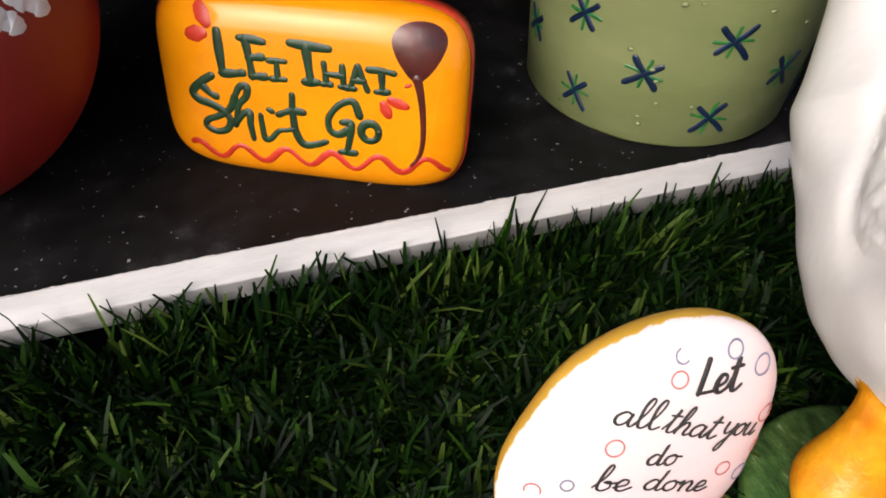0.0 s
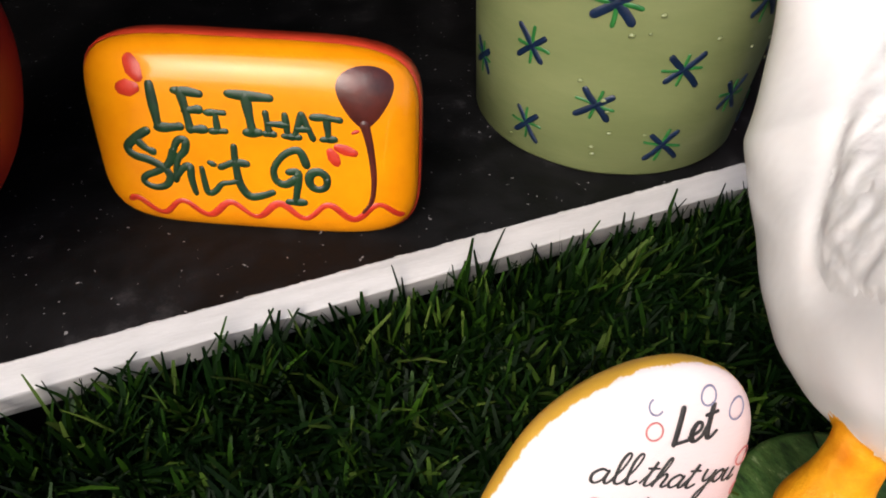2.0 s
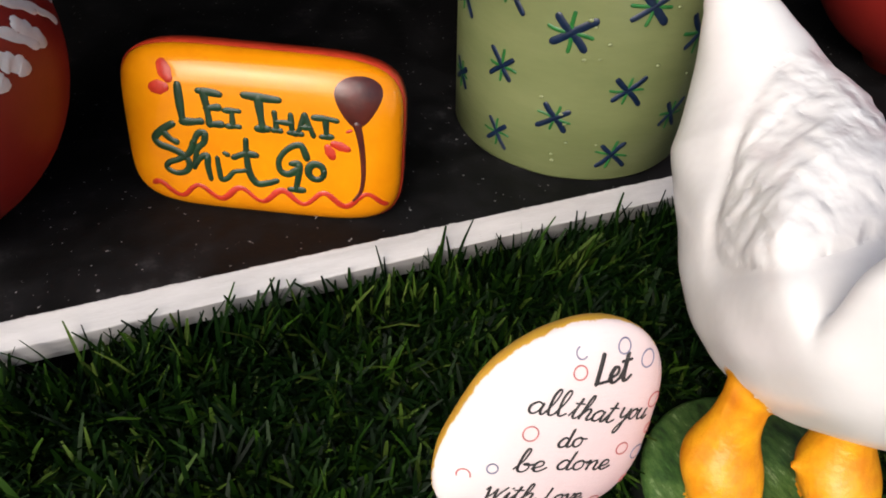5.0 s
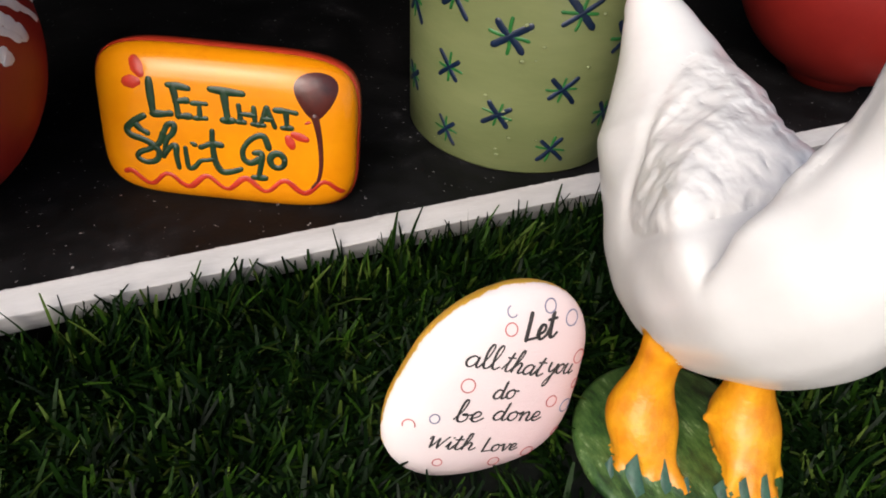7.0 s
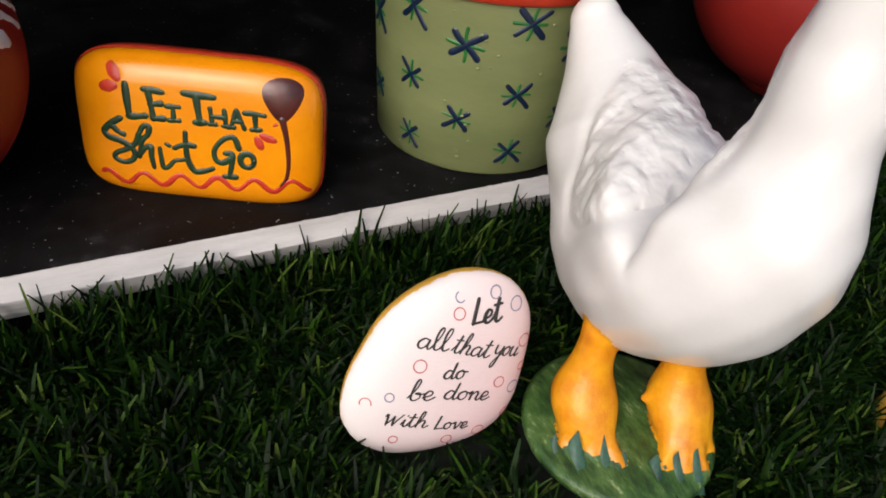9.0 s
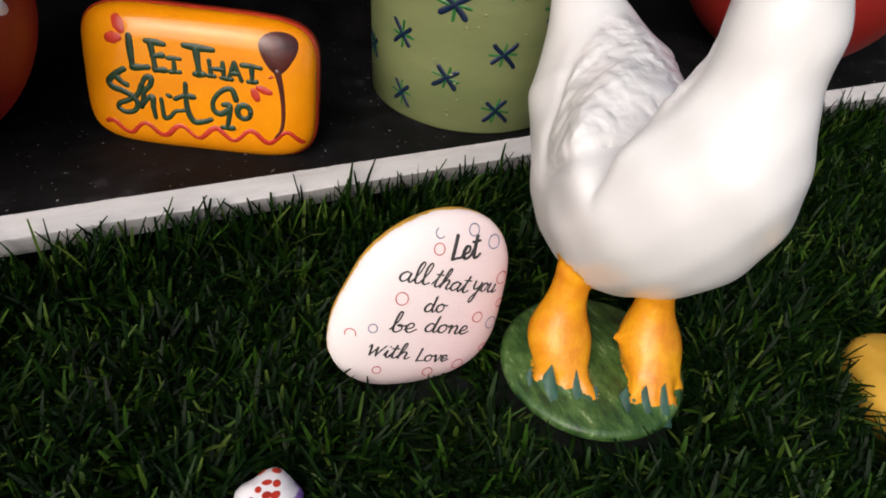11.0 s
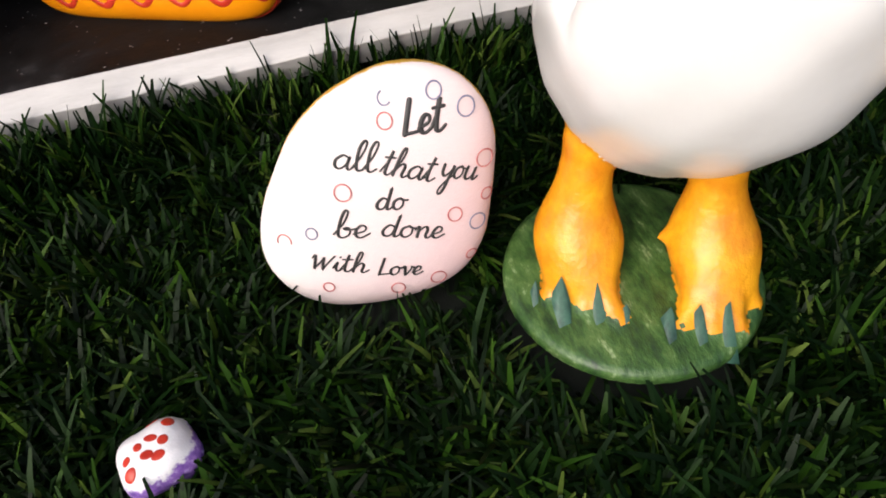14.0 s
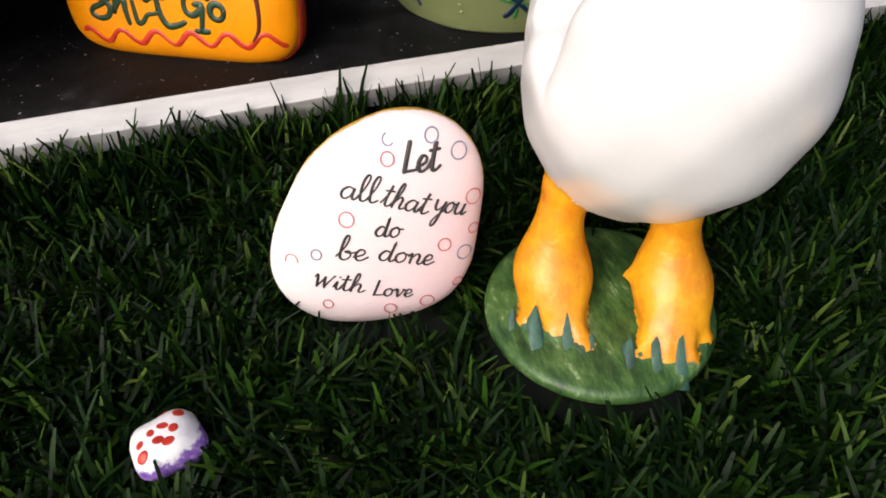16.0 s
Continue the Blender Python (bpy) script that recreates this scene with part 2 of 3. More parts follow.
def gather(meshes, name):
    """One mesh out of several strokes of a word or letter."""
    bm = bmesh.new()
    for me in meshes:
        bm.from_mesh(me)
    mat = meshes[0].materials[0]
    for me in meshes:
        bpy.data.meshes.remove(me)
    out = bpy.data.meshes.new(name)
    bm.to_mesh(out)
    bm.free()
    out.materials.append(mat)
    return out


# a hand-written alphabet: (advance, strokes) in units of the height of a small letter
SCRIPT = {
    "a": (1.05, (((0.75, 0.85), (0.45, 1.0), (0.1, 0.65), (0.1, 0.2), (0.35, 0.0), (0.65, 0.3), (0.8, 0.95), (0.75, 0.3), (0.9, 0.0), (1.15, 0.3)),)),
    "b": (0.85, (((-0.1, 0.3), (0.3, 1.2), (0.45, 2.05), (0.3, 2.2), (0.15, 1.5), (0.1, 0.3), (0.35, 0.0), (0.65, 0.3), (0.6, 0.8), (0.35, 0.75), (0.6, 0.65), (0.95, 0.75)),)),
    "d": (1.05, (((0.7, 0.85), (0.4, 1.0), (0.1, 0.6), (0.1, 0.2), (0.35, 0.0), (0.65, 0.35), (0.85, 1.95), (0.75, 0.3), (0.9, 0.0), (1.15, 0.3)),)),
    "e": (0.72, (((0.0, 0.3), (0.5, 0.55), (0.55, 0.9), (0.3, 1.0), (0.1, 0.6), (0.15, 0.15), (0.4, 0.0), (0.8, 0.35)),)),
    "h": (1.0, (((-0.05, 0.2), (0.35, 1.2), (0.45, 2.05), (0.3, 2.15), (0.18, 1.5), (0.12, 0.0), (0.2, 0.5), (0.5, 1.0), (0.7, 0.8), (0.65, 0.2), (0.8, 0.0), (1.1, 0.3)),)),
    "i": (0.5, (((0.0, 0.3), (0.2, 1.0), (0.18, 0.3), (0.35, 0.0), (0.6, 0.3)), ((0.3, 1.5), (0.34, 1.56)))),
    "l": (0.62, (((-0.05, 0.1), (0.35, 1.1), (0.5, 2.0), (0.32, 2.15), (0.15, 1.5), (0.2, 0.3), (0.4, 0.0), (0.7, 0.25)),)),
    "n": (1.0, (((0.0, 0.7), (0.18, 1.0), (0.2, 0.0), (0.25, 0.6), (0.55, 1.0), (0.72, 0.75), (0.68, 0.2), (0.85, 0.0), (1.1, 0.3)),)),
    "o": (0.92, (((0.5, 1.0), (0.15, 0.75), (0.12, 0.25), (0.4, 0.0), (0.7, 0.3), (0.7, 0.8), (0.5, 1.0), (0.7, 0.85), (1.0, 0.85)),)),
    "t": (0.68, (((-0.05, 0.2), (0.3, 1.2), (0.35, 1.85), (0.25, 1.0), (0.25, 0.2), (0.45, 0.0), (0.75, 0.3)), ((0.0, 1.3), (0.6, 1.36)))),
    "u": (1.02, (((0.1, 1.0), (0.1, 0.3), (0.35, 0.0), (0.65, 0.3), (0.75, 1.0), (0.75, 0.25), (0.9, 0.0), (1.15, 0.3)),)),
    "v": (0.9, (((0.0, 0.8), (0.2, 1.0), (0.35, 0.15), (0.45, 0.0), (0.75, 0.8), (0.7, 1.0), (1.0, 0.85)),)),
    "y": (0.95, (((0.05, 1.0), (0.1, 0.4), (0.35, 0.1), (0.7, 0.5), (0.85, 1.0), (0.75, 0.0), (0.65, -1.1), (0.4, -1.4), (0.3, -1.0), (0.6, -0.3), (1.0, 0.2)),)),
    "L": (0.95, (((0.35, 1.9), (0.27, 1.0), (0.2, 0.04)), ((0.2, 0.04), (0.55, 0.08), (0.95, 0.14)))),
    "W": (1.3, (((-0.1, 1.2), (0.05, 1.5), (0.15, 0.1)), ((0.15, 0.1), (0.4, 0.7), (0.6, 1.3)), ((0.6, 1.3), (0.62, 0.6), (0.68, 0.08)), ((0.68, 0.08), (0.95, 0.9), (1.25, 1.6)))),
}


def handwriting(text, start, end, small, slant, pen, put, mat, lift=0.0003):
    """A word along a line from start to end (2D), its small letters `small` high; a pen that swells on the down strokes."""
    a, b = Vector(start), Vector(end)
    along = b - a
    d = along.normalized()
    up = Vector((-d.y, d.x))
    wide = along.length / sum(SCRIPT[c][0] for c in text)
    x, out = 0.0, []
    for c in text:
        adv, strokes = SCRIPT[c]
        for st in strokes:
            pts = [a + d * (wide * (x + px) + slant * small * py) + up * (small * py) for px, py in st]
            fine = curved(pts, 5)
            steps = [(fine[min(i + 1, len(fine) - 1)] - fine[max(i - 1, 0)]).normalized().dot(up) for i in range(len(fine))]
            out.append(stroke(fine, [pen * (0.85 + 0.45 * max(0.0, -q)) for q in steps], put, mat, lift))
        x += adv
    return gather(out, "lettering")


# ---- the ground ----
tagged(block("ground", -40, 40, -40, 40, -0.06, -0.02, PAVING), "grey paved ground round the display", "ground", kind="structure")
tagged(block("turf_mat", -1.2, 1.4, -1.3, 0.03, -0.019, 0.0, TURF), "dark backing sheet of the artificial turf", "turf", kind="structure")

# ---- the black display shelf ----
shelf = tagged(new("display_shelf"), "black painted display shelf with a white painted front edge", "shelf", kind="structure")
SHELF_Z = 0.065
tagged(block("shelf_board", -1.1, 1.3, 0.0024, 0.62, 0.040, SHELF_Z, BOARD, 0.0, shelf), "scuffed black painted board")


def make_front_edge():
    """The strip's section, run along the shelf with a slightly uneven hand-planed edge."""
    section = ((0.0022, 0.0378), (-0.0018, 0.0378), (-0.0030, 0.0388), (-0.0042, 0.0508), (-0.0051, 0.0520), (-0.0043, 0.0529), (-0.0032, 0.0533), (0.0012, 0.0632), (0.0018, 0.0650), (0.0022, 0.0655), (0.0023, 0.0640))
    rings = []
    for i in range(401):
        x = -1.1 + 2.4 * i / 400
        w = lambda k: 0.0005 * noise.noise((x * 9, k, 0.3)) + 0.00025 * noise.noise((x * 60, k, 2.1))
        rings.append([(x, y + (w(j) if 0 < j < 9 else 0), z + w(j + 20)) for j, (y, z) in enumerate(section)])
    verts, faces = rings_mesh(rings)
    part("front_edge", mesh_of("front_edge", verts, [f[::-1] for f in faces], WHITE), shelf, "white gloss painted edge strip")


make_front_edge()
block("plinth", -1.1, 1.3, 0.012, 0.06, -0.019, 0.0398, BLACK, 0.0, shelf)
block("back_panel", -1.1, 1.3, 0.62, 0.64, -0.019, 0.70, BLACK, 0.0, shelf)
# side panels out of view, added to close the niche against daylight
block("unseen_side_panel", -1.12, -1.1, -0.01, 0.64, -0.019, 0.70, BLACK, 0.0, shelf)
block("unseen_side_panel", 1.3, 1.32, -0.01, 0.64, -0.019, 0.70, BLACK, 0.0, shelf)
# unseen roof board, added to block sky light so the shelf interior stays dark
block("unseen_shade_top", -1.1, 1.3, 0.02, 0.62, 0.40, 0.42, BLACK, 0.002, shelf)


# ---- yellow lettered block ----
def make_sign():
    root = tagged(new("painted_sign"), "glossy yellow hand-lettered sign block leaning upright on the black shelf", "sign")
    yaw, lean = radians(-27.6), radians(10)
    u = Vector((math.cos(yaw), math.sin(yaw), 0))
    n = Vector((u.y, -u.x, 0)) * math.cos(lean) + Vector((0, 0, math.sin(lean)))
    v = n.cross(u)
    v = v if v.z > 0 else -v
    m = Matrix.Identity(4)
    for k, a in enumerate((u, v, n)):
        m.col[k][:3] = a
    m.translation = (-0.1400, 0.0490, 0.1180)
    root.matrix_basis = m @ Matrix.Scale(0.975, 4)
    A, B, P, MX, MY = 0.0820, 0.0503, 5.0, -0.0018, -0.0046

    def around(s, shrink=0.0):
        out = []
        for i in range(96):
            a = 2 * math.pi * i / 96
            c, q = math.cos(a), math.sin(a)
            r = (abs(c) ** P + abs(q) ** P) ** (-1 / P)
            out.append((MX + (A - shrink) * r * c * s, MY + (B - shrink) * r * q * s))
        return out

    def crown(x, y):
        s = (abs((x - MX) / A) ** P + abs((y - MY) / B) ** P) ** (1 / P)
        t = min(1.0, max(0.0, (s - 0.62) / 0.38))
        return -0.0145 * (1 - math.sqrt(max(0.0, 1 - t ** 2.0))) + 0.001 * (1 - s * s)

    rings = []
    for s in (1.0, 0.995, 0.98, 0.955, 0.92, 0.88, 0.83, 0.77, 0.70, 0.6, 0.45, 0.25, 0.08):
        rings.append([(x, y, crown(x, y)) for x, y in around(s)])
    verts, faces = rings_mesh(rings, True, False)
    part("front", mesh_of("front", verts, faces, YELLOW), root, "cushioned glossy yellow front")
    back = [[(x, y, z) for x, y in around(1.0, sh)] for sh, z in ((-0.0002, -0.0142), (-0.0010, -0.0150), (-0.0012, -0.019), (-0.0008, -0.0260), (0.002, -0.0290), (0.008, -0.0305))]
    verts, faces = rings_mesh(back[::-1], False, True)
    part("back", mesh_of("back", verts, faces, RED_RIM), root, "red painted back and rim")
    put = lambda x, y, up: (x, y, crown(x, y) + up)

    def brush(widths, *lines):
        """One painted letter out of brush lines in millimetres."""
        made = []
        for line in lines:
            fine = curved([(x / 1000, y / 1000) for x, y in line], 6)
            n = len(fine)
            made.append(stroke(fine, [widths / 1000 * (0.93 + 0.12 * math.sin(2.1 * k / n * 3 + line[0][0])) for k in range(n)], put, LETTER_GREEN, 0.0006))
        part("lettering", gather(made, "lettering"), root, "dark green hand-painted letters")

    brush(5.0, ((-44.4, 26), (-44.1, 14), (-43.6, 5)), ((-43.6, 4.8), (-38, 5.2), (-33, 6)))
    brush(4.6, ((-33, 23.8), (-27, 23.6), (-21, 22.8)), ((-30.2, 23.5), (-28.8, 13.5), (-28, 5)), ((-28.8, 14.3), (-22.5, 15.2)), ((-28, 4.8), (-21.4, 5.3)))
    brush(3.5, ((-18.8, 13.8), (-15, 14.2), (-10.6, 14.2)), ((-14.8, 14.0), (-14.7, 5.2)), ((-17.6, 4.6), (-11, 5)))
    brush(5.0, ((-7.4, 23.8), (2, 23.2), (12, 22.8)), ((0.6, 22.8), (1.4, 14), (2.3, 6)), ((-0.6, 5), (5.6, 5.4)))
    brush(3.6, ((9.3, 15.4), (10.4, 5.4)), ((18.5, 15), (19.2, 4.8)), ((10, 10.2), (18.7, 10.1)), ((8.6, 5), (12.4, 5)), ((17.4, 4.4), (21, 4.6)))
    brush(3.6, ((22.4, 4.3), (26.4, 15.6)), ((26.4, 15.6), (31.2, 4)), ((24.1, 8.4), (29.6, 8.6)), ((20.8, 4.0), (24.4, 4.2)))
    brush(3.8, ((31.7, 14.7), (38, 14.8), (44.4, 14)), ((38.2, 14.4), (38.7, 4.6)), ((35.8, 3.8), (41.5, 4.2)))
    brush(4.4, ((-50, 2.7), (-56.3, -1.4), (-61.6, -7), (-59.2, -10.9), (-52, -12.8), (-45.2, -16.5), (-42.5, -21.2), (-45.1, -26.3), (-51.3, -28), (-56.5, -25.4), (-54.7, -21.7), (-48.5, -18.9), (-42, -14.3), (-38.7, -7.3)), ((-55.5, -3.4), (-52.1, -6.7), (-49, -8.2)))
    brush(4.0, ((-38.7, -7.3), (-35.5, -1.6), (-31.6, -1.2), (-32.6, -6.5), (-37.1, -12), (-39.6, -23)), ((-39.4, -22), (-34.9, -16.1), (-31.4, -15.2), (-31.6, -21.8), (-30.6, -29.6)))
    brush(3.4, ((-25.6, -15.6), (-25.2, -22.5), (-24.2, -29.0), (-20.6, -28.2), (-16.4, -23.6), (-12, -22.6), (-8.5, -21.6)), ((-21.0, -12.2), (-19.2, -13.0)))
    brush(4.3, ((-7.9, -2.7), (-8.1, -11.8), (-7.1, -23.0), (-3, -29.6), (3.8, -28.7), (8.9, -26.6)), ((-15.5, -14.2), (-8.9, -11.3), (-2.7, -11.6)))
    brush(4.3, ((27, -10), (23.8, -2.8), (16.7, -5.2), (11, -12.6), (11.2, -19.4), (15.8, -21.6), (21, -18.4)), ((18, -14.6), (22.3, -14.8), (21.9, -22), (20.2, -30.6)), ((16.7, -31.4), (24.3, -31.2)))
    brush(4.5, [(32.4 + 4.6 * math.cos(k * math.pi / 6), -18.4 + 4.9 * math.sin(k * math.pi / 6)) for k in range(13)])
    # wavy border
    wave = []
    for i in range(121):
        f = i / 120
        wave.append((-0.0669 + 0.1396 * f, -0.0402 + 0.0055 * f + 0.0043 * math.cos((0.1396 * f - 0.0284) / 0.0251 * 2 * math.pi)))
    part("wavy_line", stroke(wave, [0.0034 + 0.0006 * math.sin(i * 0.21) for i in range(121)], put, PAINT_RED, 0.0005), root, "brush-painted red wavy line")
    # balloon with its string
    bal = []
    for k in range(1, 9):
        s = k / 8
        ring = []
        for i in range(40):
            a = 2 * math.pi * i / 40
            y = math.sin(a)
            flat = math.copysign(abs(y) ** 0.8, y) if y > 0 else y
            wide = 0.0132 * (1.0 - 0.38 * max(0.0, -y) ** 1.2)
            x, yy = 0.0560 + s * wide * math.cos(a), 0.0290 + s * flat * (0.0098 if y > 0 else 0.0185)
            ring.append((x, yy, crown(x, yy) + 0.0007 * (1.05 - s ** 3)))
        bal.append(ring)
    verts, faces = rings_mesh(bal, False, True)
    part("balloon", mesh_of("balloon", verts, [f[::-1] for f in faces], MAROON), root, "painted maroon balloon")
    string = curved([(0.0560, 0.0120), (0.0578, 0.0040), (0.0592, -0.0060), (0.0598, -0.0190), (0.0583, -0.0290), (0.0545, -0.0350)], 4)
    part("balloon_string", stroke(string, [0.0052 - 0.0032 * (i / 20) ** 0.5 for i in range(21)], put, MAROON, 0.0006), root, "painted maroon string")
    # petal dabs
    for x, y, dx, dy, w in ((-0.0515, 0.0325, -0.0018, 0.003, 0.0085), (-0.0552, 0.0235, -0.003, -0.0005, 0.0085), (0.0405, -0.0050, 0.0012, -0.0025, 0.0062), (0.0468, -0.0012, -0.0038, 0.0012, 0.0056), (0.0515, 0.0085, 0.0012, 0.0005, 0.002)):
        part("petal_mark", stroke(((x - dx, y - dy), (x, y), (x + dx, y + dy)), [w * 0.7, w, w * 0.8], put, PAINT_RED, 0.0005), root, "red brush dab")


make_sign()


# ---- sage green planter with star strokes ----
def make_pot():
    cx, cy, r0, k = 0.0915, 0.0925, 0.0825, 0.055
    root = tagged(new("planter_pot"), "sage green pot with painted navy stars on the black shelf", "pot")
    root.location = (cx, cy, SHELF_Z)
    prof = [(r0 - 0.006, 0.0), (r0 - 0.0018, 0.0006), (r0, 0.003), (r0 + k * 0.05, 0.05), (r0 + k * 0.1, 0.10), (r0 + k * 0.1345, 0.1345)]
    rim = [(r0 + k * 0.1345, 0.1345), (r0 + 0.0105, 0.1350), (r0 + 0.0125, 0.137), (r0 + 0.0135, 0.158), (r0 + 0.0115, 0.161), (r0 + 0.004, 0.160), (r0 + 0.001, 0.13), (r0 - 0.006, 0.02)]
    turned = lambda profile: [[(r * math.cos(a), r * math.sin(a), z) for a in [2 * math.pi * i / 128 for i in range(128)]] for r, z in profile]
    verts, faces = rings_mesh(turned(rim), True, False)
    part("rim", mesh_of("rim", verts, faces, RED_RIM), root, "red painted rim")
    rings = []
    for r, z in prof:
        ring = []
        for i in range(128):
            a = 2 * math.pi * i / 128
            rr = r + 0.0006 * noise.noise((3 * math.cos(a), 3 * math.sin(a), z * 30)) * (0 if r < r0 - 0.005 else 1)
            ring.append((rr * math.cos(a), rr * math.sin(a), z))
        rings.append(ring)
    verts, faces = rings_mesh(rings, False, True)
    part("body", mesh_of("body", verts, faces, POT_GREEN), root)
    rng = random.Random(4)

    def put_at(deg, zc):
        def put(x, y, up):
            r = r0 + k * (zc + y) + up + 0.0006
            a = radians(deg) + x / (r0 + k * zc)
            return (r * math.cos(a), r * math.sin(a), zc + y)
        return put

    for j in range(13):
        deg = -181.5 + 26.3 * j + (-3.0 if j == 0 else 0.0)
        for zc in (0.0232, 0.0712, 0.1225) if j % 2 else (0.0470, 0.1030):
            put = put_at(deg + rng.uniform(-0.8, 0.8), zc + rng.uniform(-0.001, 0.001))
            big = 1.0 + (0.22 if zc > 0.1 else 0.0)
            for kk, base in enumerate((40, -8, -50, 80)):
                a = radians(base + rng.uniform(-7, 7))
                dark = kk % 2 == 0
                ln, w = (0.0112, 0.0034) if dark else (0.0100, 0.0019)
                l1, l2 = big * ln * rng.uniform(0.85, 1.1), big * ln * rng.uniform(0.8, 1.25 if base == -50 else 1.1)
                c, s = math.cos(a), math.sin(a)
                bend = rng.uniform(-0.0014, 0.0014)
                pts = [(q * c - bend * math.sin(q / ln * 2) * s, q * s + bend * math.sin(q / ln * 2) * c) for q in [-l1 + (l1 + l2) * e / 10 for e in range(11)]]
                part("star_stroke", stroke(pts, w * rng.uniform(0.85, 1.15) * big, put, NAVY if dark else LEAF, 0.0006 if dark else 0.0004), root, "navy star stroke" if dark else "bright green star stroke")
    # stray drips of filler
    for _ in range(26):
        put = put_at(rng.uniform(-180, 0), rng.uniform(0.004, 0.13))
        part("paint_blob", stroke(((-0.0004, 0), (0.0004, 0.0002)), rng.uniform(0.0012, 0.0026), put, POT_GREEN, 0.0011), root)


make_pot()


# ---- red oxide round pots with white brush marks ----
def make_round_pot(cx, cy, r, marks, label):
    root = tagged(new("round_pot"), label, "pot", "round red pots")
    root.location = (cx, cy, SHELF_Z)
    h = 1.02 * r
    rings = []
    for i in range(41):
        lat = -math.pi / 2 + 0.30 + (math.pi - 0.62) * i / 40
        rings.append([(r * math.cos(lat) * math.cos(a), r * math.cos(lat) * math.sin(a), h + r * math.sin(lat) * 1.02 - 0.065 * r * (i == 0)) for a in [2 * math.pi * j / 96 for j in range(96)]])
    top = rings[-1][0][2]
    for rr, z in ((0.34, 0.05), (0.36, 0.16), (0.42, 0.20), (0.43, 0.25), (0.37, 0.25), (0.30, 0.1)):
        rings.append([(r * rr * math.cos(a), r * rr * math.sin(a), top + z * r) for a in [2 * math.pi * j / 96 for j in range(96)]])
    low = min(p[2] for p in rings[0])
    rings = [[(x, y, z - low) for x, y, z in ring] for ring in rings]
    verts, faces = rings_mesh(rings)
    part("body", mesh_of("body", verts, faces, TERRACOTTA), root)

    def put(a, b, up):
        lon, lat = a, b
        q = r * 1.001 + up
        return (q * math.cos(lat) * math.cos(lon), q * math.cos(lat) * math.sin(lon), h - low + q * math.sin(lat) * 1.02)

    for pts, w in marks:
        n = 14
        fine = [(pts[0][0] + (pts[1][0] - pts[0][0]) * i / n, pts[0][1] + (pts[1][1] - pts[0][1]) * i / n + 0.003 * math.sin(i * 1.3)) for i in range(n + 1)]
        part("brush_mark", stroke(fine, [w * (0.95 + 0.15 * math.sin(i * 0.9 + w * 40)) for i in range(n + 1)], put, CHALK, 0.0006), root, "white brush mark")


MARKS = (((-0.42, 0.36), (-0.08, 0.11), 0.045), ((-0.46, 0.25), (-0.34, 0.12), 0.085), ((-0.64, 0.31), (-0.40, 0.13), 0.055), ((-0.66, 0.17), (-0.54, 0.08), 0.09), ((-0.78, 0.14), (-0.69, 0.07), 0.085), ((-0.20, 0.31), (0.03, 0.17), 0.035), ((-0.95, 0.35), (-0.74, 0.13), 0.06), ((-0.60, 0.44), (-0.28, 0.24), 0.04), ((-1.05, 0.2), (-0.9, 0.08), 0.08))
make_round_pot(-0.3240, 0.0953, 0.0985, [((a, b), w) for a, b, w in MARKS], "round red oxide clay pot with white brush marks")
make_round_pot(0.440, 0.082, 0.114, [(((-2.15, 0.17), (-1.0, 0.24)), 0.12)], "larger round red pot with a white painted band")


